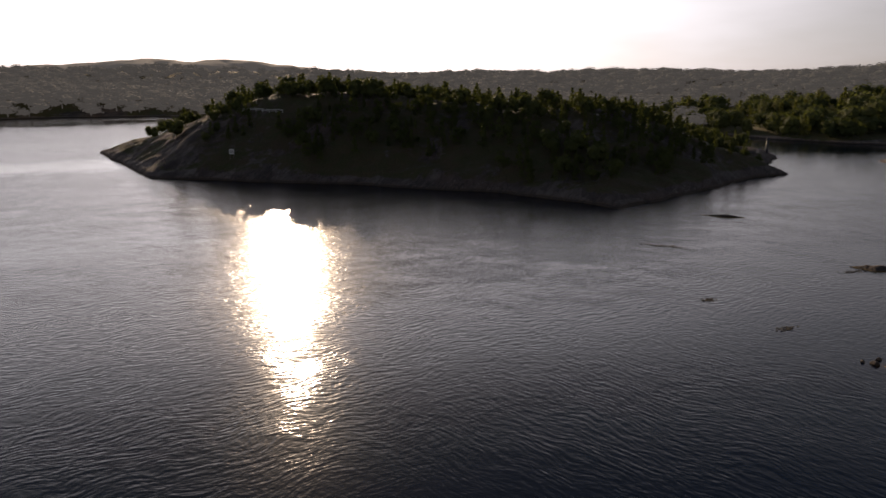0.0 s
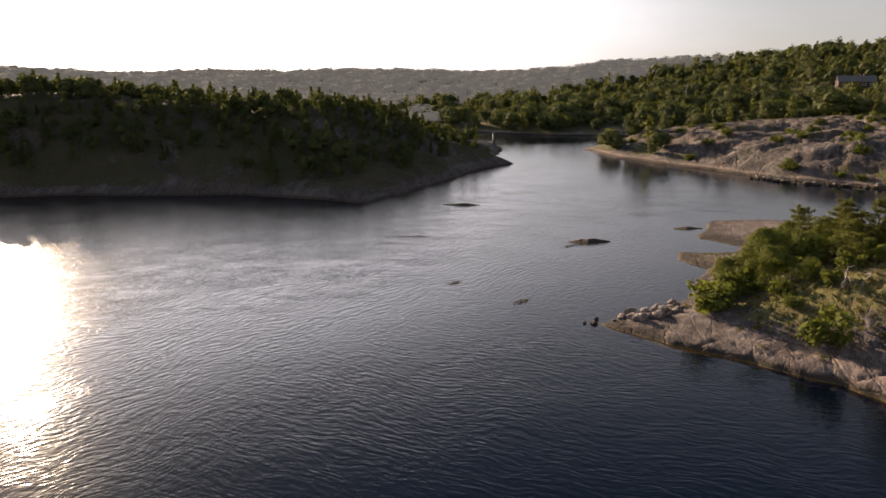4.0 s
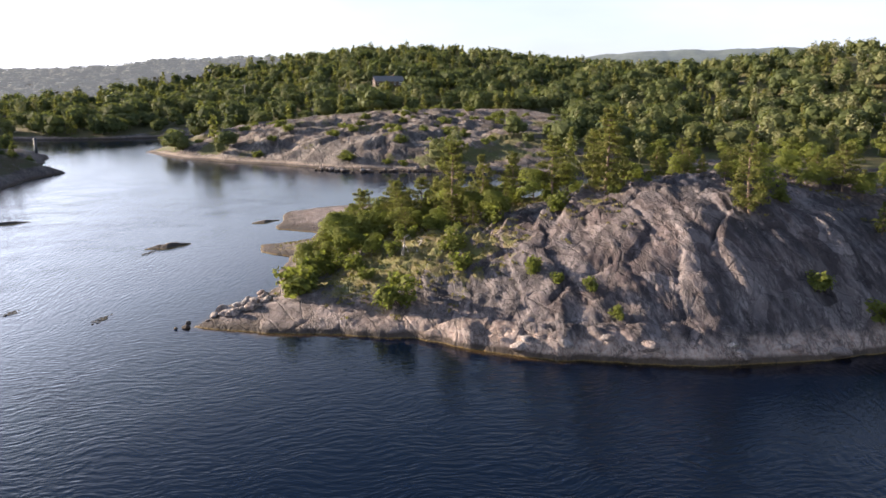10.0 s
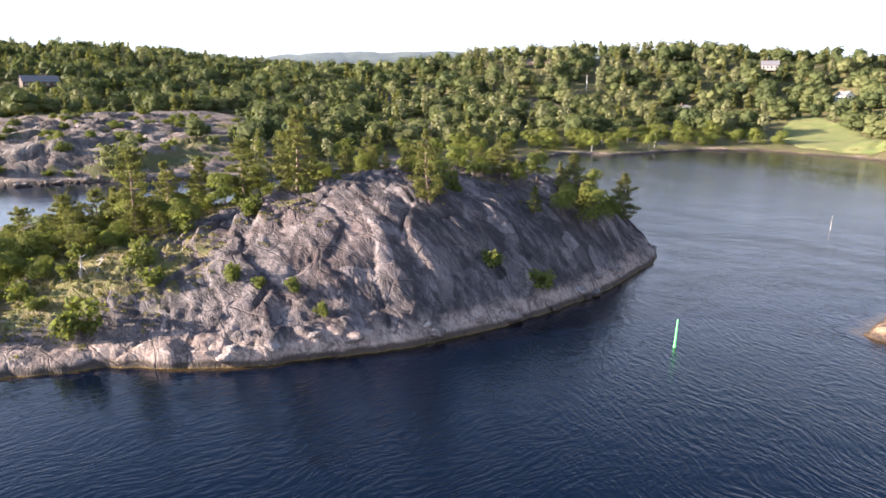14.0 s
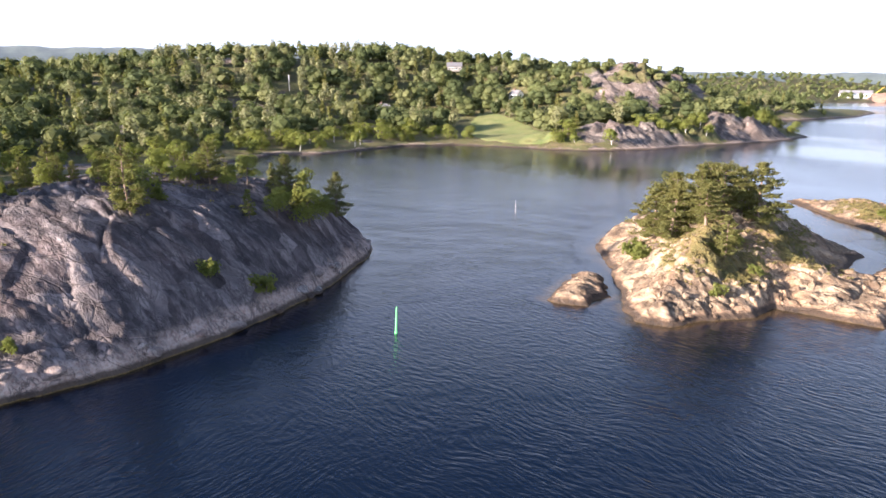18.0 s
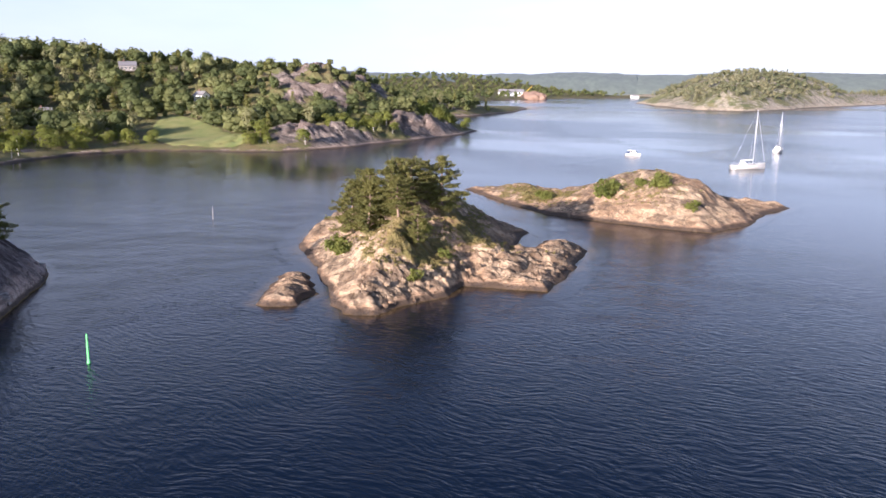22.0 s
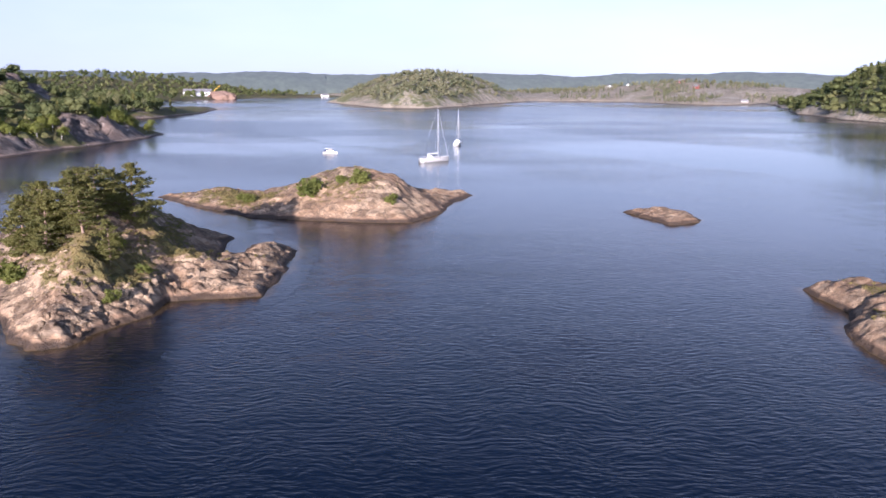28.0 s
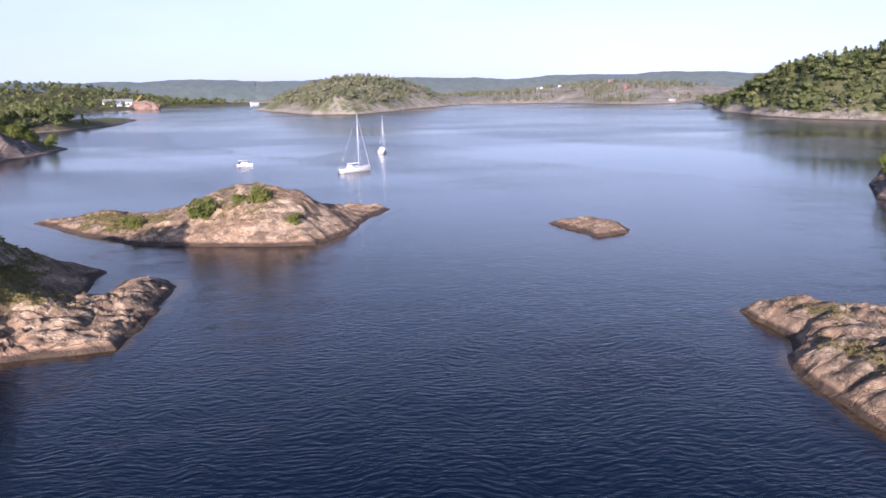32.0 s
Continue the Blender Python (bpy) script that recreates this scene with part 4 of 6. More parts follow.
def pine_shape(seed, whorls=13, leaf=0.05, wide=0.27, bare=0.3, sprays=11, cone=0.75, flat=0.010):
    """A Scots pine one metre high with flat, layered boughs and gaps between them: (trunk, crown)."""
    rng = np.random.default_rng(seed)
    bend = rng.normal(0, 0.025, 2)
    line = lambda h: np.array([bend[0] * math.sin(h * 3), bend[1] * math.sin(h * 2.4), h])
    limbs = [tube([line(h) for h in (-0.04, 0.2, 0.45, 0.7, 0.9, 0.99)], [0.021, 0.018, 0.014, 0.009, 0.004, 0.001])]
    cs, os_ = [], []
    for k in range(whorls):
        h = bare + (0.97 - bare) * (k + rng.uniform(-0.2, 0.2)) / (whorls - 1)
        f = (h - bare) / (1 - bare)
        reach = wide * min(1.0, (1.08 - f) ** cone) * min(1.0, 0.72 + f * 1.4) * rng.uniform(0.8, 1.15)
        a0 = rng.uniform(0, 7)
        count = int(rng.integers(4, 7))
        for j in range(count):
            a = a0 + j * 6.283 / count + rng.normal(0, 0.25)
            r = reach * rng.uniform(0.55, 1.12)
            d = np.array([math.cos(a), math.sin(a), rng.uniform(-0.12, 0.16) + 0.25 * f])
            side = np.array([-math.sin(a), math.cos(a), 0])
            base = line(min(h, 0.97))
            tip = base + d * r + [0, 0, 0.03 * rng.uniform(-0.4, 1.0)]
            limbs.append(tube([base, base + d * r * 0.5 - [0, 0, 0.008], tip], [0.006, 0.004, 0.0015], 4))
            n = max(5, int(sprays * (r / wide) ** 1.3))
            u = rng.uniform(0.32, 1.04, (n, 1))
            # the twigs fan out to a flat pad, widest past the middle of the bough
            fan = rng.normal(0, 0.17, (n, 1)) * r * np.clip(1.25 - 0.75 * u, 0.3, 1) * np.clip(u * 2, 0, 1)
            c = base + (tip - base) * u + side * fan + rng.normal(0, 1, (n, 3)) * [0.006, 0.006, flat] + [0, 0, 0.012]
            cs.append(c)
            os_.append(np.array([0.55 * d[0], 0.55 * d[1], 0.75]) + rng.normal(0, 0.35, (n, 3)))
    n = max(16, sprays)
    cs.append(line(0.955) + rng.normal(0, 1, (n, 3)) * [0.02, 0.02, 0.022])
    os_.append(rng.normal(0, 1, (n, 3)) + [0, 0, 0.6])
    return joined(limbs), cards(np.concatenate(cs), np.concatenate(os_), leaf, rng)


def shrub_shape(seed, leaves=480, leaf=0.14):
    rng = np.random.default_rng(seed)
    limbs, cs, os_ = [], [], []
    for k in range(7):
        a = rng.uniform(0, 6.28)
        c = np.array([0.42 * math.cos(a) * rng.uniform(0.2, 1), 0.42 * math.sin(a) * rng.uniform(0.2, 1), rng.uniform(0.12, 0.66)])
        limbs.append(tube([(0, 0, -0.1), tuple(c * 0.5), tuple(c)], [0.03, 0.02, 0.006], 4))
        d = rng.normal(0, 1, (leaves // 7, 3))
        d /= np.linalg.norm(d, axis=1, keepdims=True)
        cs.append(c + d * rng.uniform(0.3, 1.1, (len(d), 1)) * 0.27)
        os_.append(d + [0, 0, 0.4])
    return joined(limbs), cards(np.concatenate(cs), np.concatenate(os_), leaf, rng)


def clump_shape(seed, lobes=3, fine=1, sprays=50, spray=0.13, wide=0.5):
    """A wood's tree, seen from afar: uneven lobes of foliage, fringed with sprays of leaves."""
    rng = np.random.default_rng(seed)
    pieces = [tube([(0, 0, -0.05), (0, 0, 0.4)], [0.025, 0.015], 4)]
    cs, os_ = [], []
    for k in range(lobes):
        bm = bmesh.new()
        bmesh.ops.create_icosphere(bm, subdivisions=fine, radius=1)
        a = k * 6.283 / lobes + rng.uniform(-0.5, 0.5)
        off = wide * (0.0 if lobes == 1 else 0.42) * rng.uniform(0.6, 1.1)
        c = np.array([off * math.cos(a), off * math.sin(a), rng.uniform(0.30, 0.40) if k % 2 else rng.uniform(0.55, 0.70)])
        r = np.array([wide * 0.62, wide * 0.62, 0.30]) * (1.25 if lobes == 1 else 1.0) * rng.uniform(0.85, 1.1)
        v = np.array([x.co for x in bm.verts])
        v = v * (0.74 + rng.uniform(-0.10, 0.10, (len(v), 1)))
        f = np.array([[x.index for x in y.verts] for y in bm.faces])
        bm.free()
        pieces.append((c + v * r, f))
        d = rng.normal(0, 1, (sprays // lobes, 3))
        d[:, 2] = np.where(d[:, 2] < -0.6, -d[:, 2], d[:, 2])
        d /= np.linalg.norm(d, axis=1, keepdims=True)
        cs.append(c + d * r * rng.uniform(0.78, 1.12, (len(d), 1)))
        os_.append(d + [0, 0, 0.25])
    pieces.append(cards(np.concatenate(cs), np.concatenate(os_), spray, rng, 0.3, 0.25))
    return joined(pieces)


def spire_shape(seed, wide):
    """A far pine or spruce: a trunk and whorls of sprays."""
    rng = np.random.default_rng(seed)
    cs, os_ = [], []
    for k in range(80):
        h = rng.uniform(0.12, 1.0)
        a, r = rng.uniform(0, 6.283), wide * (1.05 - h) ** 0.75 * rng.uniform(0.35, 1.0)
        cs.append((r * math.cos(a), r * math.sin(a), h - 0.1 * r))
        os_.append((0.8 * math.cos(a), 0.8 * math.sin(a), 0.6))
    return joined([tube([(0, 0, -0.05), (0, 0, 0.9)], [0.02, 0.006], 4), cards(np.array(cs), np.array(os_), 0.13, rng)])


def tree_kind(name, shapes, bark, green):
    out = []
    for (tv, tf), (cv, cf) in shapes:
        out.append((mesh_from("trunk", tv, tf, bark, True), mesh_from("crown", cv, cf, green)))
    return name, out


PINES = tree_kind("pine_tree", [pine_shape(s, w, 0.027, wd, b, 230, cone, 0.018) for s, w, wd, b, cone in ((1, 11, 0.38, 0.10, 0.7), (2, 10, 0.36, 0.16, 0.5), (3, 11, 0.37, 0.08, 0.85), (4, 9, 0.38, 0.2, 0.45))], PINE_BARK, PINE_GREEN)
LEAFY = tree_kind("leafy_tree", [broadleaf_shape(s, 2600, 0.04, wd, lo) for s, wd, lo in ((11, 0.36, 0.15), (12, 0.30, 0.2), (13, 0.42, 0.12), (14, 0.33, 0.1))], BARK, LEAF_GREEN)
BIRCH = tree_kind("birch_tree", [broadleaf_shape(s, 520, 0.08, wd, lo) for s, wd, lo in ((21, 0.24, 0.25), (22, 0.28, 0.2))], PALE_BARK, LEAF_GREEN)
SHRUBS = tree_kind("shrub", [shrub_shape(s) for s in (31, 32, 33)], BARK, SHRUB_GREEN)
TREE_RNG = random.Random(5)


def plant(kind, x, y, z, height, label, group, spread=1.0, which=None, turn=None):
    """One tree: an empty at its foot, with its trunk and crown."""
    name, shapes = kind
    tm, cm = shapes[TREE_RNG.randrange(len(shapes)) if which is None else which % len(shapes)]
    ob = tagged(new(name), label, "shrub" if name == "shrub" else "tree", group)
    ob.empty_display_size = 0.3
    ob.matrix_basis = pose(x, y, z - 0.05, 0, 0, TREE_RNG.uniform(0, 360) if turn is None else turn) @ Matrix.Diagonal((height * spread, height * spread, height, 1))
    mesh_part("trunk", tm, ob)
    mesh_part("crown", cm, ob)
    return ob


def forest(name, places, heights, shapes, mat, label, seed, girth=1.0):
    """Many trees that nobody could count, as one mesh."""
    rng = np.random.default_rng(seed)
    vs, fs, tint, n = [], [], [], 0
    pick = rng.integers(0, len(shapes), len(places))
    for k, (v, f) in enumerate(shapes):
        at = np.where(pick == k)[0]
        if not len(at):
            continue
        a, h = rng.uniform(0, 6.283, len(at)), heights[at]
        w = h * rng.uniform(0.9, 1.35, len(at)) * girth
        c, s = np.cos(a)[:, None], np.sin(a)[:, None]
        x = (v[None, :, 0] * c - v[None, :, 1] * s) * w[:, None] + places[at, 0:1]
        y = (v[None, :, 0] * s + v[None, :, 1] * c) * w[:, None] + places[at, 1:2]
        z = v[None, :, 2] * h[:, None] + places[at, 2:3]
        vs.append(np.stack([x, y, z], -1).reshape(-1, 3))
        fs.append((f[None] + (np.arange(len(at)) * len(v))[:, None, None]).reshape(-1, 3) + n)
        tint.append(np.repeat(rng.uniform(0, 1, len(at)), len(v)))
        n += len(at) * len(v)
    me = mesh_from(name, np.concatenate(vs), np.concatenate(fs), mat, layer=np.concatenate(tint), layer_name="tint")
    return tagged(new(name, me), label, "woodland", kind="stuff")


def scatter(land_name, x0, x1, y0, y1, gap, seed, keep):
    """Places on a land, about gap metres apart, where keep(x, y, z, metres from the shore) says so."""
    rng = np.random.default_rng(seed)
    gx, gy = np.meshgrid(np.arange(x0, x1, gap), np.arange(y0, y1, gap), indexing="ij")
    x, y = gx.ravel() + rng.uniform(-0.45, 0.45, gx.size) * gap, gy.ravel() + rng.uniform(-0.45, 0.45, gx.size) * gap
    z, s = sample(land_name, x, y), sample(land_name, x, y, 4)
    ok = (s > 1.5) & (z > 0.5)
    ok &= keep(x, y, z, s)
    out = np.stack([x, y, z - 0.15], -1)[ok]
    rng.shuffle(out)
    return out, rng


# Woods on the mainland: round crowns and pines, thinner and coarser with distance.
def mainland_wood(x, y, z, s):
    k = (mainland_bare(x, y) < 0.42 - 0.12 * vnoise(x / 30, y / 30, 7)) & (s > 4) & ~((np.abs(x - 308) < 42) & (np.abs(y + 109) < 15 + 0.05 * (x - 270)))
    k &= ~((np.hypot(x - 378, y + 73) < 8) | (np.hypot(x - 370, y + 146) < 8) | (np.hypot(x - 428, y + 127) < 6) | (np.hypot(x - 337, y - 257) < 15) | (np.hypot(x - 395, y + 24) < 9))
    for hx, hy in ((378, -73), (369, -146), (394.6, -24)):
        d = math.hypot(hx, hy)
        along, off = (x * hx + y * hy) / d, np.abs(x * hy - y * hx) / d
        k &= ~((along > d - 34) & (along < d) & (off < 5))
    return k


WOOD_SHAPES = [clump_shape(s, 6, 0, 300, 0.08, wd) for s, wd in ((41, 0.52), (42, 0.44), (43, 0.60), (44, 0.48), (45, 0.56))]
BEHIND_SHAPES = [clump_shape(s, 4, 0, 90, 0.13, wd) for s, wd in ((46, 0.52), (47, 0.46), (48, 0.58))]
SPIRE_SHAPES = [spire_shape(s, wd) for s, wd in ((51, 0.30), (52, 0.25))]
FAR_SHAPES = [clump_shape(s, 2, 0, 44, 0.15, 0.48) for s in (61, 62, 63)]
LEAFY_FAR = tree_kind("leafy_tree", [broadleaf_shape(s, 900, 0.06, wd, lo) for s, wd, lo in ((15, 0.42, -0.04), (16, 0.38, 0.0), (17, 0.46, -0.06))], BARK, LEAF_GREEN)
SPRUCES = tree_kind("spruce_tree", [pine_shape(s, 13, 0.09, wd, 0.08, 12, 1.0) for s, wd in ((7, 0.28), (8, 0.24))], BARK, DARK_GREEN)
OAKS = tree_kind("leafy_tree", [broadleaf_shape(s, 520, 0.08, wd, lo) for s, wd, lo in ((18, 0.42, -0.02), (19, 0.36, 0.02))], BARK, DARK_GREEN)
PINES_FAR = tree_kind("pine_tree", [pine_shape(s, 10, 0.10, wd, 0.15, 9) for s, wd in ((5, 0.34), (6, 0.30))], PINE_BARK, PINE_GREEN)

wood, rng = scatter("mainland", 150, 520, -545, 430, 8.2, 201, lambda x, y, z, s: mainland_wood(x, y, z, s) & (np.hypot(x, y) < 620) & ~((y < -440) & (x > 400)))
near_row = (sample("mainland", wood[:, 0], wood[:, 1], 4) < 28) & (wood[:, 1] > -265) & (wood[:, 1] < 60) & (wood[:, 0] < 330)
rest = wood[~near_row]
firs = rng.uniform(0, 1, len(rest)) < 0.1 + 0.1 * (rest[:, 1] > 60)
rest_high = (3.4 + 8.8 * rng.uniform(0, 1, len(rest)) ** 1.2) * (1 - 0.55 * bell(rest[:, 0], rest[:, 1], 345, -208, 48, 44))
behind = np.hypot(rest[:, 0], rest[:, 1]) > 440
airy = ~firs & (rng.uniform(0, 1, len(rest)) < 0.45 * bell(rest[:, 0], rest[:, 1], 380, -10, 110, 80) + 0.08)
forest("broadleaf_wood", rest[~firs & ~airy & ~behind], rest_high[~firs & ~airy & ~behind], WOOD_SHAPES, WOOD_GREEN, "mixed green broadleaf woodland covering the hills", 203)
forest("broadleaf_wood", rest[~firs & ~airy & behind], rest_high[~firs & ~airy & behind], BEHIND_SHAPES, WOOD_GREEN, "broadleaf woodland on the slopes behind", 204)
birch, brng = [], np.random.default_rng(55)
for wide in (0.17, 0.21):
    d = brng.normal(0, 1, (150, 3))
    d /= np.linalg.norm(d, axis=1, keepdims=True)
    at = d * [wide, wide, 0.36] * brng.uniform(0.5, 1.05, (150, 1)) + [0, 0, 0.63]
    birch.append(joined([tube([(0, 0, -0.05), (0.01, 0, 0.5), (0, 0.01, 0.92)], [0.016, 0.012, 0.004], 5), cards(at, d + [0, 0, 0.3], 0.085, brng, 0.3, 0.4)]))
airy &= bell(rest[:, 0], rest[:, 1], 350, -210, 60, 60) < 0.3
forest("birch_wood", rest[airy], brng.uniform(8, 13, airy.sum()), birch, BIRCH_GREEN, "tall pale birches with thin crowns in the wood", 207)
forest("pine_wood", rest[firs], rng.uniform(6.5, 11.5, firs.sum()) * (1 - 0.6 * bell(rest[firs, 0], rest[firs, 1], 350, -210, 60, 60)), SPIRE_SHAPES, PINE_GREEN, "dark pines standing among the broadleaf trees", 205)
shore_trees = wood[near_row]
for x, y, z in shore_trees[:: max(1, len(shore_trees) // 170)]:
    plant(LEAFY_FAR if TREE_RNG.random() < 0.75 else BIRCH, x, y, z, TREE_RNG.uniform(4.0, 8.5), "round green broadleaf tree near the shore", "trees along the mainland shore", 1.3)

far1, rng = scatter("mainland", -880, 1120, -1200, 1040, 19.5, 211, lambda x, y, z, s: ((np.hypot(x, y) >= 620) | (x < 150) | (y > 430) | (y < -545)) & (np.hypot(x, y) < 1440) & (z > 2))
far1 = far1[~((far1[:, 1] > 430) & (far1[:, 0] < 420)) & ~((far1[:, 1] < -440) & (far1[:, 0] < 700))]
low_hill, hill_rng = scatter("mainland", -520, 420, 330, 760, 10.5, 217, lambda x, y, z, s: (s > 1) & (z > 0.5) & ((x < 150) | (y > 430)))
# the haze on these trees is emission in their material
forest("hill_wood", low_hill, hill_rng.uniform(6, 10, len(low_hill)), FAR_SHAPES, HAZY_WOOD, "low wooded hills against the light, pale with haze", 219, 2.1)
forest("hill_wood", far1, rng.uniform(8, 13, len(far1)), FAR_SHAPES, WOOD_GREEN, "distant wooded hills", 213)
isle, rng = scatter("wooded_island", 300, 650, -1130, -630, 8, 221, lambda x, y, z, s: (s > 16 + 10 * vnoise(x / 40, y / 40, 3)) & (vnoise(x / 28, y / 28, 4) > -0.35))
forest("island_wood", isle, rng.uniform(4, 9, len(isle)), FAR_SHAPES + SPIRE_SHAPES[:1], HAZE_OLIVE_WOOD, "trees covering the wooded island", 223)
coast, rng = scatter("far_coast", -420, 520, -1500, -480, 10, 231, lambda x, y, z, s: (s > 6) & ((x < -5) & (y > -900) | (vnoise(x / 32, y / 32, 9) > 0.08)))
hill = coast[:, 0] < -5
forest("coast_wood", coast[~hill], rng.uniform(4.5, 8.5, (~hill).sum()), FAR_SHAPES[:1] + SPIRE_SHAPES, HAZE_OLIVE_WOOD, "scattered trees along the distant rocky coast", 233)
close, rng = scatter("far_coast", -330, 5, -960, -480, 7.6, 237, lambda x, y, z, s: s > 4 + 5 * vnoise(x / 20, y / 20, 2))
forest("coast_wood", close, 4.5 + 6.5 * rng.uniform(0, 1, len(close)) ** 1.4, FAR_SHAPES + SPIRE_SHAPES, WOOD_GREEN, "green wood on the hill of the distant coast", 235, 1.4)
pt, rng = scatter("wooded_point", -120, -36, -250, -168, 5, 241, lambda x, y, z, s: s > 2.5)
for x, y, z in pt[:60]:
    plant(PINES_FAR if TREE_RNG.random() < 0.5 else LEAFY_FAR, x, y, z, TREE_RNG.uniform(5, 9), "dark tree on the wooded point", "trees on the wooded point")

# Trees on the dark promontory.
prom, rng = scatter("promontory", -112, 125, 140, 285, 4.0, 251, lambda x, y, z, s: (s > np.where(x > 20, 7, 13) + 7 * vnoise(x / 14, y / 14, 5)) & (vnoise(x / 11, y / 11, 8) > -0.62) & ((x > -62) | (vnoise(x / 9, y / 9, 4) > 0.3)))
front = prom[:, 1] < 208
prom = np.concatenate([prom[front], prom[~front]])
front = np.arange(len(prom)) < min(170, front.sum())
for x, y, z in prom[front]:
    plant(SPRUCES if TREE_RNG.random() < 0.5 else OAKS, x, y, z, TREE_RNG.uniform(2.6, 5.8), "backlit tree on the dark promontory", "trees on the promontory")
back = prom[~front]
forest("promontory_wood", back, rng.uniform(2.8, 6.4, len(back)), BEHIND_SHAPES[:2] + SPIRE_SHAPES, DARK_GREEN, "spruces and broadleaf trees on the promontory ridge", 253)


# ---- trees and shrubs of the islands ----
def on(land_name, x, y):
    return float(sample(land_name, x, y))


def stand(kind, land_name, rows, label, group, spread=1.0):
    """Trees on a land: place and the height of the top over the sea."""
    for i, (x, y, top) in enumerate(rows):
        z = on(land_name, x, y)
        plant(kind, x, y, z, max(1.0, top - z), label, group, spread, i)


CLIFF_TREES = "trees on the cliff island"
stand(PINES, "cliff_island", [(80.4, 28.8, 21.4), (83.2, 31.6, 18.6), (77.6, 12.0, 19.5), (75.6, 47.4, 16.8)],
      "tall spreading pine with layered boughs and pale trunk", CLIFF_TREES, 0.95)
stand(PINES, "cliff_island", [(86, 44, 15.0), (80, 60, 10.5), (84, 56, 11.0), (91.6, 22.9, 17.4), (89.3, 19.7, 15.9), (87.9, 16.5, 17.0), (91.0, 25.5, 16.4),
                              (82.1, 36.4, 17.6), (95.3, -5.1, 15.4), (92, 4.6, 17.6), (98, 8, 16.0), (80, 55.5, 11.2), (77.5, 58, 10.0), (72.5, 53.5, 9.4), (84, 48.5, 14.6), (85.5, 20.5, 16.8), (84.5, 23.5, 16.4), (82.4, 15.7, 16.6), (68.5, 57, 8.4), (75, 62, 9.6)], "young pine with dense green needles on the rock", CLIFF_TREES, 1.1)
stand(PINES, "cliff_island", [(103.5, -12.8, 11.8)], "small dark pine standing alone at the island's end", CLIFF_TREES, 1.0)
stand(LEAFY, "cliff_island", [(80.8, 38.3, 14.2), (66.4, 57.9, 9.3), (61.4, 54.6, 6.4), (72.2, 53.0, 9.0), (82.3, 64.8, 7.8), (70.1, 47.6, 8.9), (91.8, -7.8, 12.2), (88.2, -3.4, 12.6),
                              (94.5, 0, 16.0), (91.5, 2.5, 15.2), (91.1, 8.2, 15.8), (93.9, 10.7, 17.0), (90.6, 6.8, 15.0), (97, -10.5, 10.0), (76, 66, 7.5), (70, 62, 8.0), (86, 36, 14.5), (95, 30, 14.5), (99, 18, 15)],
      "bright green broadleaf tree on the cliff island", CLIFF_TREES, 1.15)
stand(SHRUBS, "cliff_island", [(53.2, 53.8, 5.6), (55.5, 55.2, 4.6), (58, 56.5, 5.2), (57.9, 47.8, 4.8), (55.9, 41.7, 5.7), (65.5, 40.9, 8.6), (62.8, 38.3, 7.0), (63.0, 47.7, 6.9), (63.4, 29.9, 7.4),
                               (62.3, 26.7, 6.4), (62.6, 23.5, 6.2), (60.9, 19.9, 4.5), (73.9, 4.5, 7.4), (74.8, -1.1, 5.0), (80.8, 23.8, 14.2), (78.9, 27.2, 13.3), (83, 37.4, 12.4), (60, 51, 5.6),
                               (64, 52, 7.2), (67, 54, 7.4), (61, 57, 5.4), (76, 33, 12.5), (85, 20, 13.5), (84, 10, 13.6), (69, 43, 8.6), (74, 40, 11.0)],
      "low bushy shrub rooted in the rock", "shrubs on the cliff island", 1.1)
thicket, rng = scatter("cliff_island", 55, 92, 42, 74, 3.1, 259, lambda x, y, z, s: (s > 2.5) & (bell(x, y, 69, 58, 13, 11) + bell(x, y, 80, 50, 8, 12) > 0.42 + 0.2 * vnoise(x / 4, y / 4, 2)))
for x, y, z in thicket[:85]:
    k = TREE_RNG.random()
    plant(PINES if k < 0.3 else LEAFY if k < 0.75 else SHRUBS, x, y, z, TREE_RNG.uniform(2.6, 5.6) * (0.5 if k >= 0.75 else 1.0), "sunlit green tree in the thicket on the slope", "thicket on the cliff island", 1.2)
infill, rng = scatter("cliff_island", 78, 126, -14, 92, 6.0, 261, lambda x, y, z, s: (s > 7) & (y < 74) & (x > 84 + 0.1 * (y - 20)) & (x + 0.55 * y > 84))
for x, y, z in infill[:50]:
    plant(PINES_FAR if TREE_RNG.random() < 0.4 else LEAFY_FAR, x, y, z, TREE_RNG.uniform(2.2, 4.2), "green tree on the back of the cliff island", CLIFF_TREES, 1.15)

ISLET_TREES = "trees on the pine islet"
stand(PINES, "pine_islet", [(74.4, -64.4, 15.0), (75.1, -59.6, 14.9), (80.0, -56.3, 13.4), (84.6, -58.4, 12.6), (76.7, -57.1, 14.7), (79.5, -60.5, 14.6), (77.6, -53.6, 12.0), (71.9, -54.8, 13.2),
                            (82.4, -54.6, 11.6), (77.5, -63.8, 14.2)], "windswept pine in the clump on the islet", ISLET_TREES, 1.6)
stand(PINES, "pine_islet", [(67.6, -54.7, 9.8)], "young light green pine on the islet slope", ISLET_TREES, 1.25)
stand(SHRUBS, "pine_islet", [(77.2, -49.4, 4.6), (62.2, -50.1, 3.6), (70.5, -58, 7.6), (81, -50.5, 5.0), (65.5, -57.5, 4.4)],
      "low juniper and heather bush among the stones", "shrubs on the pine islet", 1.2)
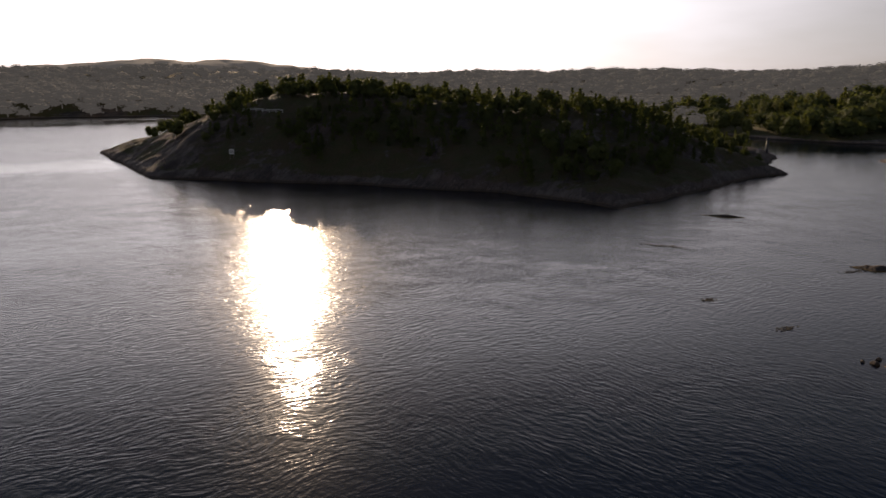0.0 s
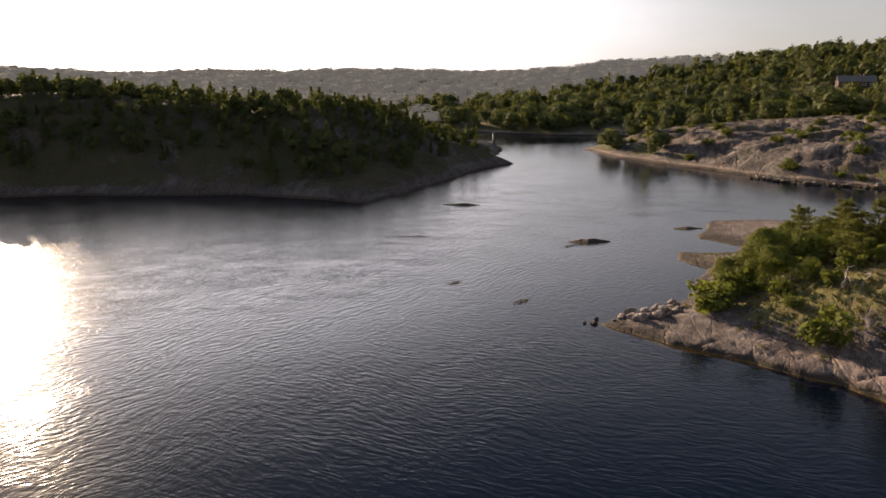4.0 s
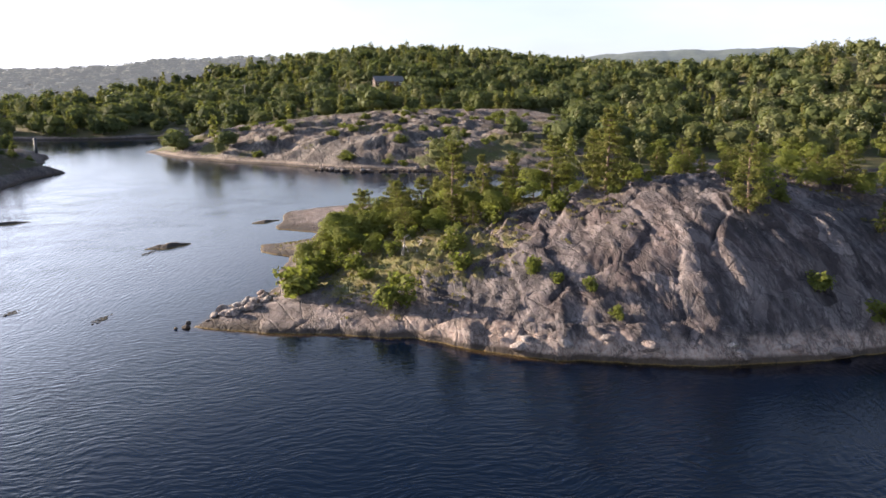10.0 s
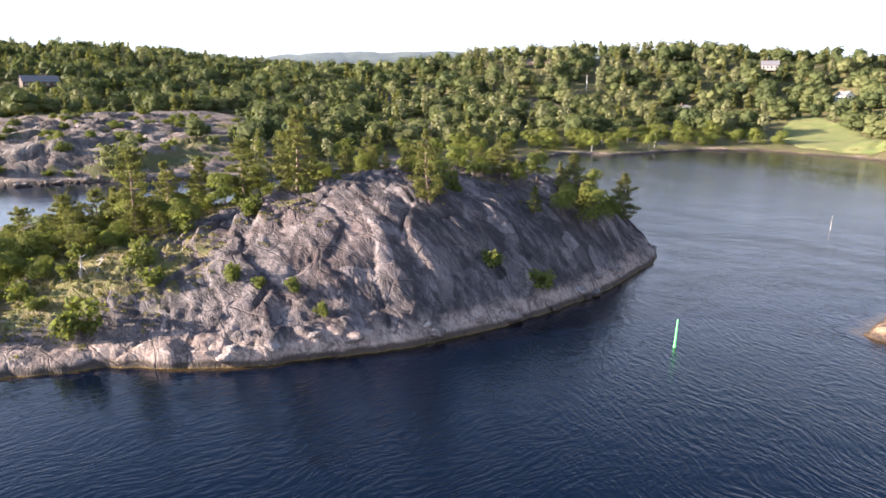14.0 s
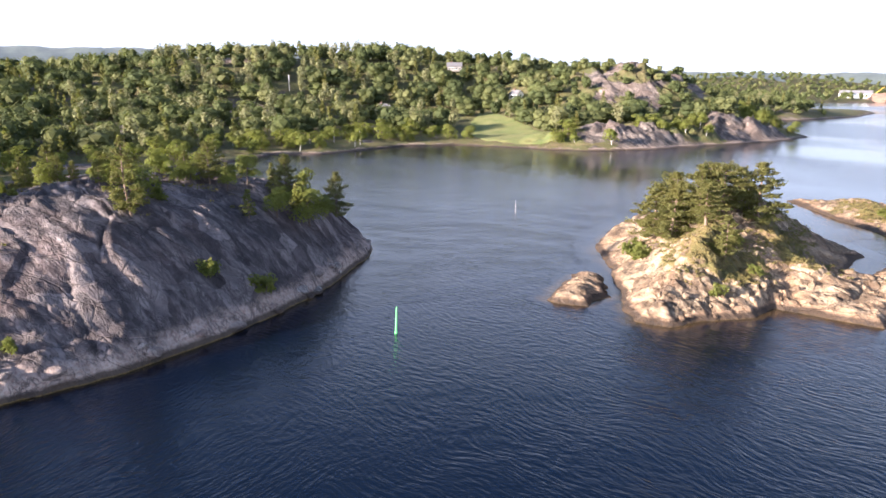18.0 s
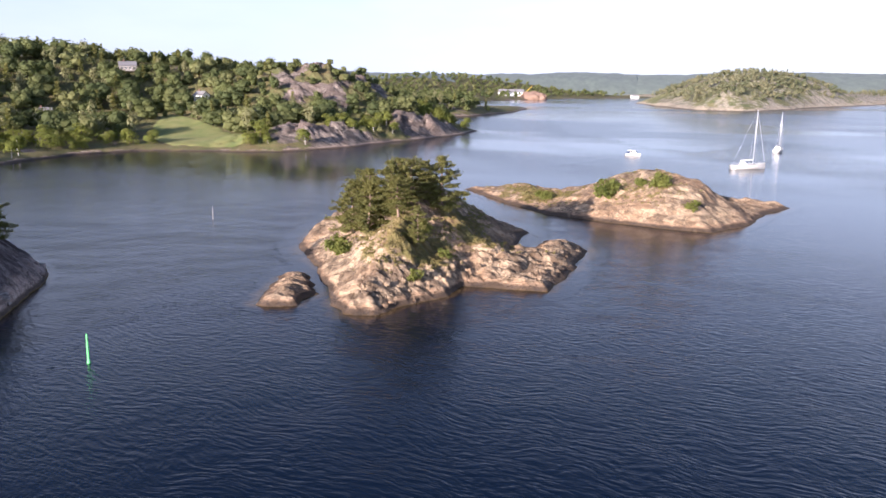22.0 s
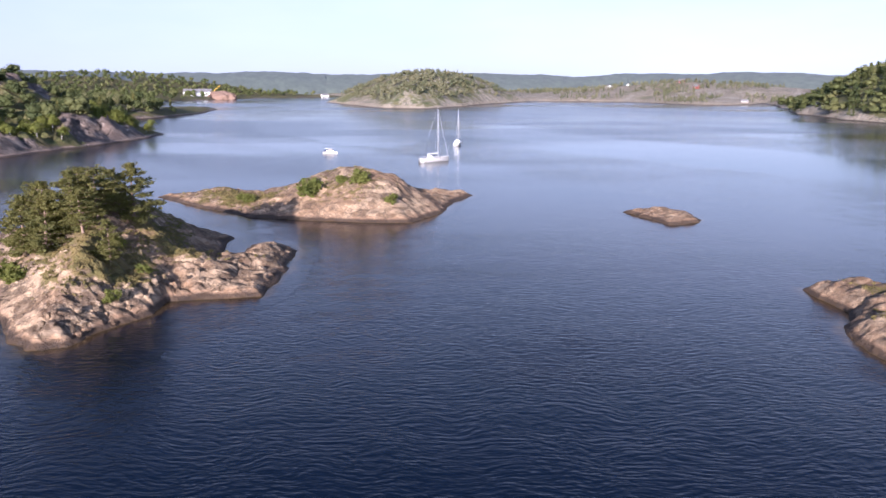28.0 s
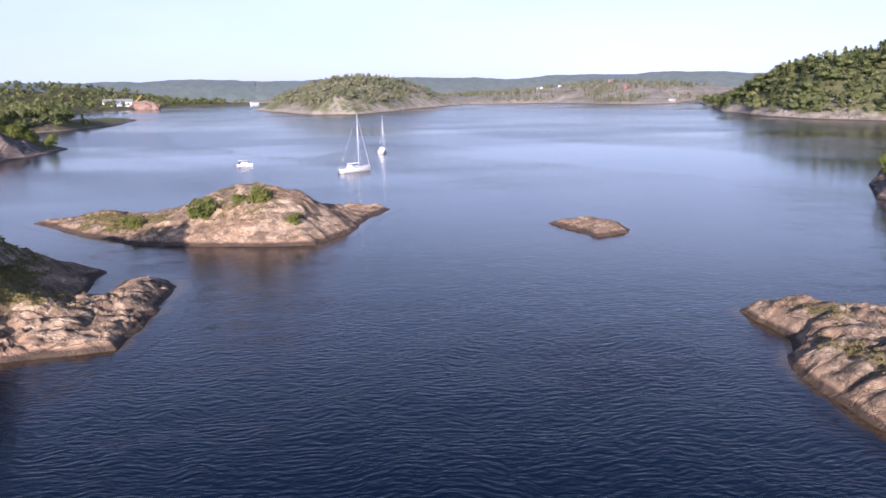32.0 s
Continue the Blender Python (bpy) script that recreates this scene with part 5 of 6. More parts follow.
stand(SHRUBS, "grassy_islet", [(80, -111.5, 7.8), (81.5, -113, 7.6), (71.3, -116, 9.6), (75, -115, 8.3), (63.5, -115, 5.2), (95, -111, 3.6), (98, -112, 3.4)],
      "green bush on the grassy islet", "bushes on the grassy islet", 1.25)

# Loose bushes on the bare headland.
bush, rng = scatter("mainland", 146, 262, 96, 232, 9.5, 271, lambda x, y, z, s: (s > 3) & (vnoise(x / 12, y / 12, 6) > 0.12) & (mainland_bare(x, y) > 0.35))
for x, y, z in bush[:70]:
    plant(SHRUBS, x, y, z, TREE_RNG.uniform(1.6, 3.4), "olive green bush on the bare headland", "bushes on the headland", 1.6)


# ---- boulders on the point and along the headland shore ----
def boulder_mesh(seed, mat):
    rng = np.random.default_rng(seed)
    bm = bmesh.new()
    bmesh.ops.create_icosphere(bm, subdivisions=2, radius=0.5)
    cut = rng.normal(0, 1, (6, 3))
    cut /= np.linalg.norm(cut, axis=1, keepdims=True)
    for v in bm.verts:
        p = np.array(v.co)
        for c in cut:
            over = p @ c - rng.uniform(0.30, 0.34)
            if over > 0:
                p = p - c * over * 0.85
        v.co = p * [1.0, 0.8, 0.68] * (1 + 0.05 * noise.noise(v.co * 4))
    me = bpy.data.meshes.new("boulder")
    bm.to_mesh(me)
    bm.free()
    me.materials.append(mat)
    return me


STONE = rock_material("loose_stone", (0.36, 0.32, 0.295), (0.55, 0.50, 0.46), (0.2, 0.17, 0.16), (0.16, 0.17, 0.05), (0.28, 0.2, 0.09), 0.5, 0.25)
BOULDERS = [boulder_mesh(s, STONE) for s in (1, 2, 3, 4)]
TAN_BOULDERS = [boulder_mesh(s, PINK_ROCK) for s in (1, 2, 3, 4)]
rs = random.Random(9)
for i in range(46):
    k = rs.random()
    x, y = 44.5 + 9 * k + rs.uniform(-0.8, 1.2), 57.8 + 1.2 * k + rs.uniform(-3.2, 1.4) * (0.5 + k)
    size = rs.uniform(0.5, 1.7)
    z = on("cliff_island", x, y)
    if z < 0.1:
        continue
    ob = tagged(new("boulder", BOULDERS[i % 4]), "pale grey boulder lying on the island point", "boulder", "boulders on the point")
    ob.matrix_basis = pose(x, y, z + size * 0.16, rs.uniform(-15, 15), rs.uniform(-15, 15), rs.uniform(0, 360)) @ Matrix.Diagonal((size, size, size, 1))
for x, y, size in ((42.0, 58.4, 0.9), (41.2, 59.0, 0.5), (43.0, 59.4, 0.6)):
    ob = tagged(new("boulder", BOULDERS[1]), "dark wet boulder in the shallows off the point", "boulder", "boulders on the point")
    ob.matrix_basis = pose(x, y, 0.08, 0, 0, 50 * x) @ Matrix.Diagonal((size, size, size, 1))
for i in range(34):
    k = i / 33
    x, y = 146.6 + 15.5 * k * k + rs.uniform(-0.8, 1.6), 138 - 27 * k + rs.uniform(-1, 1)
    size = rs.uniform(0.9, 2.3)
    z = max(0.0, on("mainland", x, y))
    ob = tagged(new("boulder", BOULDERS[i % 4]), "pale boulder at the foot of the headland", "boulder", "boulders along the headland shore")
    ob.matrix_basis = pose(x, y, z + size * 0.12, rs.uniform(-15, 15), rs.uniform(-15, 15), rs.uniform(0, 360)) @ Matrix.Diagonal((size, size, size, 1))
for i in range(26):
    a = rs.random()
    x, y = 59.8 + 4 * rs.random(), -41 - 16 * a
    z = on("pine_islet", x, y)
    if z < 0.1:
        continue
    size = rs.uniform(0.5, 1.2)
    ob = tagged(new("boulder", TAN_BOULDERS[i % 4]), "cracked tan boulder on the islet slope", "boulder", "boulders on the pine islet")
    ob.matrix_basis = pose(x, y, z + size * 0.14, rs.uniform(-20, 20), rs.uniform(-20, 20), rs.uniform(0, 360)) @ Matrix.Diagonal((size, size, size * 1.1, 1))


SHORE_BLOCKS = [(53.4, 29.2), (55, 23), (58, 17), (62, 9.5), (66.4, 4.8), (73, -2), (80.6, -7.6), (90.2, -12.8), (100, -17.2), (104.6, -18.4)]
for i in range(30):
    k = rs.uniform(0, len(SHORE_BLOCKS) - 1.001)
    (ax, ay), (bx, by) = SHORE_BLOCKS[int(k)], SHORE_BLOCKS[int(k) + 1]
    f = k - int(k)
    back = rs.uniform(0.1, 1.3)
    d = math.hypot(bx - ax, by - ay)
    x, y = ax + (bx - ax) * f - (by - ay) / d * back, ay + (by - ay) * f + (bx - ax) / d * back
    z = on("cliff_island", x, y)
    if z < 0.1:
        continue
    size = rs.uniform(0.9, 2.0)
    ob = tagged(new("boulder", BOULDERS[i % 4]), "pale washed block of stone at the cliff's foot", "boulder", "blocks at the foot of the cliff")
    ob.matrix_basis = pose(x, y, z - size * 0.05, rs.uniform(-15, 15), rs.uniform(-15, 15), math.degrees(math.atan2(by - ay, bx - ax)) + rs.uniform(-25, 25)) @ Matrix.Diagonal((size * 1.3, size, size * 0.9, 1))


def dead_tree(x, y, z, height, lean, seed, label):
    """A bleached bare snag with a few broken limbs."""
    rng = np.random.default_rng(seed)
    ob = tagged(new("dead_tree"), label, "dead tree", "dead trees")
    ob.matrix_basis = pose(x, y, z - 0.1, *lean)
    v, f = tube([(0, 0, 0), (0.1, 0, height * 0.5), (-0.1, 0.1, height)], [0.16, 0.11, 0.04])
    mesh_part("trunk", mesh_from("trunk", v, f, DEAD_WOOD, True), ob)
    for k in range(5):
        h = height * rng.uniform(0.35, 0.95)
        d = rng.normal(0, 1, 3)
        d[2] = abs(d[2]) * 0.3 - 0.2
        d = d / np.linalg.norm(d) * height * rng.uniform(0.25, 0.5)
        v, f = tube([(0, 0, h), tuple(np.array([0, 0, h]) + d * 0.6), tuple(np.array([0, 0, h - 0.3]) + d)], [0.06, 0.04, 0.012], 5)
        mesh_part("branch", mesh_from("branch", v, f, DEAD_WOOD, True), ob)


dead_tree(62.8, 46.2, on("cliff_island", 62.8, 46.2), 2.8, (12, -18, 20), 3, "bleached dead tree leaning over the slope")
dead_tree(63.6, 44.8, on("cliff_island", 63.6, 44.8), 2.2, (50, 30, 80), 4, "fallen grey dead tree on the slope")
dead_tree(58.2, 38.2, on("cliff_island", 58.2, 38.2), 2.6, (80, 10, 100), 5, "fallen bleached log across the rock")


# ---- sea marks ----
GREEN_PAINT = plain_material("green_sea_mark_paint", (0.18, 0.75, 0.22), 0.5, 0, 0.1, 2.0)
WHITE_PAINT = plain_material("white_paint", (0.8, 0.8, 0.78), 0.5, 0, 0.06, 1.0)
GREY_WOOD = plain_material("weathered_grey_wood", (0.33, 0.30, 0.27), 0.8, 0, 0.2, 4.0)
DARK_GREY = plain_material("dark_grey_paint", (0.06, 0.065, 0.07), 0.5, 0, 0.1, 2.0)
RUST = plain_material("rusty_iron", (0.14, 0.06, 0.03), 0.8, 0.3, 0.3, 6.0)


def turned(profile, sides=14):
    """A round body from (radius, height) pairs."""
    bm = bmesh.new()
    rings = [[bm.verts.new((r * math.cos(a), r * math.sin(a), z)) for a in np.linspace(0, 2 * math.pi, sides, endpoint=False)] for r, z in profile]
    for a, b in zip(rings, rings[1:]):
        for i in range(sides):
            bm.faces.new((a[i], a[(i + 1) % sides], b[(i + 1) % sides], b[i]))
    bm.faces.new(list(reversed(rings[0])))
    bm.faces.new(rings[-1])
    for f in bm.faces:
        f.smooth = True
    return bm


def spar_buoy(x, y, height, paint, label, thick=1.0):
    ob = tagged(new("spar_buoy"), label, "buoy", "spar buoys in the channel")
    ob.matrix_basis = pose(x, y, 0, 2, 1, 0) @ Matrix.Diagonal((thick, thick, 1, 1))
    part("pole", turned([(0.13, -1.2), (0.15, 0.1), (0.13, height * 0.55), (0.09, height - 0.1), (0.06, height)]), paint, ob)
    part("collar", turned([(0.2, -0.1), (0.22, 0.05), (0.2, 0.22)]), paint, ob)
    part("top_cap", turned([(0.1, height - 0.12), (0.12, height - 0.05), (0.05, height + 0.08)]), paint, ob)


spar_buoy(64.7, -13.8, 2.75, GREEN_PAINT, "bright green spar buoy standing in the channel", 0.72)
spar_buoy(125.8, -50.7, 2.4, GREY_WOOD, "slim pale spar buoy in the bay", 0.4)


def pole_mast(x, y, foot, top, mat, label, cross=True):
    ob = tagged(new("utility_pole"), label, "pole", "poles on the mainland")
    ob.matrix_basis = pose(x, y, foot - 0.3)
    h = top - foot + 0.3
    part("pole", turned([(0.22, 0), (0.16, h * 0.6), (0.12, h)], 8), mat, ob)
    if cross:
        bm = bmesh.new()
        bmesh.ops.create_cube(bm, size=1, matrix=pose(0, 0, h - 0.6) @ Matrix.Diagonal((2.4, 0.16, 0.16, 1)))
        part("crossarm", bm, mat, ob)
        for k in (-1.0, 0.0, 1.0):
            part("insulator", turned([(0.06, h - 0.52), (0.09, h - 0.4), (0.04, h - 0.26)], 6), DARK_GREY, ob).location = (k, 0, 0)


pole_mast(266.6, 300.6, on("mainland", 266.6, 300.6), 22.8, GREY_WOOD, "tall grey wooden power pole on the headland")
pole_mast(394.6, -24.2, on("mainland", 394.6, -24.2), max(28.0, on("mainland", 394.6, -24.2) + 8.5), WHITE_PAINT, "white flagpole on a rock among the trees", False)


def channel_mark(x, y, z):
    ob = tagged(new("channel_beacon"), "dark iron beacon post on the outer rocks", "beacon")
    ob.matrix_basis = pose(x, y, z - 0.2)
    part("post", turned([(0.5, 0), (0.42, 1.6), (0.36, 4.4)], 10), DARK_GREY, ob)
    part("cap", turned([(0.6, 4.4), (0.62, 4.6), (0.1, 5.2)], 10), DARK_GREY, ob)


channel_mark(117.5, 231.5, max(0.2, on("promontory", 117.5, 231.5)))


def notice_board(x, y, z, turn):
    """A white-framed notice on two posts."""
    ob = tagged(new("notice_board"), "white notice board on posts on the promontory slope", "sign")
    ob.matrix_basis = pose(x, y, z - 0.2, 0, 0, turn) @ Matrix.Diagonal((0.62, 0.7, 0.8, 1))
    for k in (-0.8, 0.8):
        part("post", turned([(0.07, 0), (0.06, 3.6)], 8), GREY_WOOD, ob).location = (k, 0, 0)
    bm = bmesh.new()
    bmesh.ops.create_cube(bm, size=1, matrix=pose(0, -0.08, 2.8) @ Matrix.Diagonal((2.1, 0.07, 1.7, 1)))
    bmesh.ops.bevel(bm, geom=bm.edges[:], offset=0.02, segments=1, affect="EDGES")
    part("panel", bm, WHITE_PAINT, ob)
    for k in (0.3, -0.05, -0.4):
        bm = bmesh.new()
        bmesh.ops.create_cube(bm, size=1, matrix=pose(0, -0.13, 2.85 + k) @ Matrix.Diagonal((1.4, 0.02, 0.16, 1)))
        part("bar", bm, DARK_GREY, ob)


notice_board(-49.7, 189.9, on("promontory", -49.7, 189.9), 0)


def railing(a, b, foot, label):
    """A low white railing."""
    ob = tagged(new("railing"), label, "railing")
    a, b = Vector(a), Vector(b)
    n = 7
    for k in range(n):
        p = a.lerp(b, k / (n - 1))
        z = on("promontory", p.x, p.y)
        part("post", turned([(0.06, 0), (0.05, 1.15)], 6), WHITE_PAINT, ob).location = (p.x, p.y, z - 0.1)
        if k:
            q = a.lerp(b, (k - 1) / (n - 1))
            for h in (0.55, 0.95):
                v, f = tube([(q.x, q.y, on("promontory", q.x, q.y) + h), (p.x, p.y, z + h)], [0.06, 0.06], 5)
                mesh_part("rail", mesh_from("rail", v, f, WHITE_PAINT), ob)


railing((-51.2, 211.0), (-39.0, 207.9), 16.2, "white railing on the top of the promontory")


# ---- houses ----
RED_PAINT = plain_material("red_board_paint", (0.24, 0.06, 0.04), 0.8, 0, 0.15, 2.0)
BROWN_BOARDS = plain_material("brown_stained_boards", (0.09, 0.06, 0.045), 0.85, 0, 0.2, 2.0)
GREY_ROOF = plain_material("grey_roof_tiles", (0.19, 0.185, 0.19), 0.75, 0, 0.2, 2.0)
RED_ROOF = plain_material("brown_roof_tiles", (0.20, 0.12, 0.09), 0.8, 0, 0.2, 2.0)
PANE = plain_material("window_glass", (0.03, 0.035, 0.04), 0.08, 0, 0.05, 1.0)
EARTH = plain_material("red_brown_earth", (0.22, 0.145, 0.105), 0.95, 0, 0.3, 0.3)
YELLOW = plain_material("yellow_machine_paint", (0.65, 0.42, 0.05), 0.5, 0, 0.15, 1.0)


def box(sx, sy, sz, x=0, y=0, z=0, bevel=0.0):
    bm = bmesh.new()
    bmesh.ops.create_cube(bm, size=1, matrix=pose(x, y, z) @ Matrix.Diagonal((sx, sy, sz, 1)))
    if bevel:
        bmesh.ops.bevel(bm, geom=bm.edges[:], offset=bevel, segments=1, affect="EDGES")
    return bm


def house(x, y, z, size, turn, wall, roof, label, windows=3, chimney=True, group=""):
    """A gabled wooden house: walls, two roof slopes, windows, a door and a chimney."""
    L, W, H = size
    rise_ = W * 0.38
    ob = tagged(new("house"), label, "house", group)
    ob.matrix_basis = pose(x, y, z - 0.3, 0, 0, turn)
    bm = bmesh.new()
    lo = [bm.verts.new((sx * L / 2, sy * W / 2, 0)) for sx, sy in ((-1, -1), (1, -1), (1, 1), (-1, 1))]
    hi = [bm.verts.new((sx * L / 2, sy * W / 2, H)) for sx, sy in ((-1, -1), (1, -1), (1, 1), (-1, 1))]
    g = [bm.verts.new((-L / 2, 0, H + rise_)), bm.verts.new((L / 2, 0, H + rise_))]
    for f in ((lo[0], lo[1], hi[1], hi[0]), (lo[2], lo[3], hi[3], hi[2]), (lo[1], lo[2], hi[2], g[1], hi[1]), (lo[3], lo[0], hi[0], g[0], hi[3]), tuple(reversed(lo))):
        bm.faces.new(f)
    part("wall", bm, wall, ob)
    pitch = math.degrees(math.atan2(rise_, W / 2))
    run = math.hypot(rise_, W / 2) + 0.45
    for side in (-1, 1):
        r = part("roof", box(L + 0.8, run, 0.16, bevel=0.03), roof, ob)
        r.matrix_basis = pose(0, side * (W / 4 + 0.16), H + rise_ / 2 + 0.02, -side * pitch, 0, 0)
    for side in (-1, 1):
        for k in range(windows):
            wx = (k - (windows - 1) / 2) * L / (windows + 0.3)
            if side == -1 and k == windows // 2:
                d = part("door", box(1.0, 0.1, 2.0, wx, side * (W / 2 + 0.03), 1.05, 0.02), GREY_WOOD, ob)
                continue
            fr = part("window", box(1.2, 0.08, 1.3, wx, side * (W / 2 + 0.02), H * 0.58, 0.02), WHITE_PAINT, ob)
            part("pane", box(0.98, 0.04, 1.08, wx, side * (W / 2 + 0.06), H * 0.58), PANE, fr)
    for end in (-1, 1):
        fr = part("window", box(0.08, 1.0, 1.2, end * (L / 2 + 0.02), 0, H * 0.75, 0.02), WHITE_PAINT, ob)
        part("pane", box(0.04, 0.8, 1.0, end * (L / 2 + 0.06), 0, H * 0.75), PANE, fr)
    if chimney:
        part("chimney", box(0.7, 0.7, 1.6, L * 0.2, 0, H + rise_ + 0.3, 0.03), RED_ROOF, ob)
    return ob


house(338, 257.5, on("mainland", 338, 257.5) + 1.4, (17, 7.5, 3.0), -40, BROWN_BOARDS, GREY_ROOF, "long low house with a grey roof on the wooded hill", 5)
house(430, -128, on("mainland", 430, -128) + 0.6, (9, 6, 3.0), 75, GREY_WOOD, GREY_ROOF, "pale house with a grey roof high in the wood", 4)
house(369.2, -146, on("mainland", 369.2, -146) + 0.4, (6.5, 5, 3.2), 20, WHITE_PAINT, GREY_ROOF, "small white gabled cottage by the meadow", 2)
house(378, -72.8, on("mainland", 378, -72.8) + 0.3, (6.5, 5, 2.8), 75, WHITE_PAINT, GREY_ROOF, "small white cottage among the trees by the bay", 2)
house(872, -893, max(1.0, on("mainland", 872, -893)), (44, 13, 7.0), 40, WHITE_PAINT, GREY_ROOF, "long white boat hall at the far harbour", 6, False)
house(797, -1149, max(1.0, on("mainland", 797, -1149)), (14, 7, 3.0), 60, WHITE_PAINT, GREY_ROOF, "white building at the far shore", 4, False)
for x, y, s in ((288, -1318, 9), (253, -1325, 10), (193, -1335, 12), (150, -1240, 9), (120, -1180, 8)):
    house(x, y, on("far_coast", x, y), (s, 7, 3.4), 30 + x, WHITE_PAINT if x > 160 else RED_PAINT, GREY_ROOF, "small pale house on the distant coast", 3, True, "houses on the distant coast")
house(41.5, -1012, max(0.6, on("far_coast", 41.5, -1012)), (9, 5, 2.4), 10, GREY_WOOD, GREY_ROOF, "grey boathouse on the distant shore", 4, False)


def earth_bank(x, y, z, size):
    bm = bmesh.new()
    bmesh.ops.create_icosphere(bm, subdivisions=4, radius=1)
    for v in bm.verts:
        n = noise.fractal(v.co * 1.7, 0.8, 2.0, 4)
        v.co = Vector((v.co.x * size[0], v.co.y * size[1], max(-0.2, v.co.z) * size[2])) * (1 + 0.18 * n)
    ob = tagged(part("earth_bank", bm, EARTH), "bare red-brown bank of dug earth at the far harbour", "earth bank")
    ob.location = (x, y, z)


earth_bank(826, -898, 0.5, (27, 15, 13))


def far_crane(x, y, z):
    ob = tagged(new("crane"), "yellow crane with a slanting boom at the far harbour", "crane")
    ob.matrix_basis = pose(x, y, z, 0, 0, 60)
    part("undercarriage", box(5, 3.4, 1.4, 0, 0, 0.7, 0.2), DARK_GREY, ob)
    part("cab", box(3.4, 2.8, 2.6, -0.6, 0, 2.7, 0.2), YELLOW, ob)
    v, f = tube([(1, 0, 2.5), (-9, 0, 11), (-18, 0, 19)], [0.7, 0.6, 0.4], 4)
    mesh_part("boom", mesh_from("boom", v, f, YELLOW), ob)


far_crane(846, -893, max(0.5, on("mainland", 846, -893)))


# ---- boats ----
HULL_WHITE = plain_material("white_gelcoat", (0.5, 0.5, 0.49), 0.25, 0, 0.04, 0.6)
DECK = plain_material("pale_deck", (0.62, 0.60, 0.55), 0.6, 0, 0.08, 2.0)
CANVAS = plain_material("navy_canvas", (0.03, 0.045, 0.09), 0.85, 0, 0.1, 3.0)
ALLOY = plain_material("pale_mast_alloy", (0.72, 0.73, 0.74), 0.35, 0.4, 0.05, 2.0)


def hull_shape(length, beam, freeboard, stern=0.75, draft=0.35):
    bm = bmesh.new()
    rings = []
    for i in range(13):
        k = i / 12
        x = (k - 0.5) * length
        w = beam / 2 * (stern + (1 - stern) * math.sin(min(k / 0.45, 1) * math.pi / 2)) * (1 - max(0, (k - 0.45) / 0.55) ** 2.2)
        sheer = freeboard * (1 + 0.28 * (k - 0.3) ** 2 * 3)
        rings.append([bm.verts.new(p) for p in ((x, -w, sheer), (x, -w * 0.93, sheer * 0.35), (x, -w * 0.6, -draft * 0.6), (x, 0, -draft), (x, w * 0.6, -draft * 0.6), (x, w * 0.93, sheer * 0.35), (x, w, sheer))])
    for a, b in zip(rings, rings[1:]):
        for j in range(6):
            bm.faces.new((a[j], b[j], b[j + 1], a[j + 1]))
    bm.faces.new(rings[0])
    for f in bm.faces:
        f.smooth = True
    return bm, [(r[0].co.x, r[6].co.y, r[0].co.z) for r in rings]


def deck_shape(line, drop=0.05):
    bm = bmesh.new()
    a = [bm.verts.new((x, -w + 0.02, z - drop)) for x, w, z in line]
    b = [bm.verts.new((x, w - 0.02, z - drop)) for x, w, z in line]
    for i in range(len(line) - 1):
        bm.faces.new((a[i], a[i + 1], b[i + 1], b[i]))
    return bm


def cabin_shape(x0, x1, w0, w1, z0, height):
    bm = bmesh.new()
    pts = [(x0, w0), (x1, w1)]
    lo, hi = [], []
    for x, w in pts:
        lo.append([bm.verts.new((x, s * w, z0)) for s in (-1, 1)])
    for x, w, dx in ((x0, w0, 0.15), (x1, w1, -0.9)):
        hi.append([bm.verts.new((x + dx, s * w * 0.78, z0 + height)) for s in (-1, 1)])
    for f in ((lo[0][0], lo[1][0], hi[1][0], hi[0][0]), (lo[1][1], lo[0][1], hi[0][1], hi[1][1]), (lo[1][0], lo[1][1], hi[1][1], hi[1][0]), (lo[0][1], lo[0][0], hi[0][0], hi[0][1]), (hi[0][0], hi[1][0], hi[1][1], hi[0][1])):
        bm.faces.new(f)
    bmesh.ops.recalc_face_normals(bm, faces=bm.faces[:])
    bmesh.ops.bevel(bm, geom=[e for e in bm.edges if not e.is_boundary], offset=0.08, segments=2, affect="EDGES")
    return bm


def line_part(name, a, b, r, mat, parent, label=""):
    v, f = tube([a, tuple((np.array(a) + np.array(b)) / 2), b], [r, r, r], 5)
    return mesh_part(name, mesh_from(name, v, f, mat), parent, label)


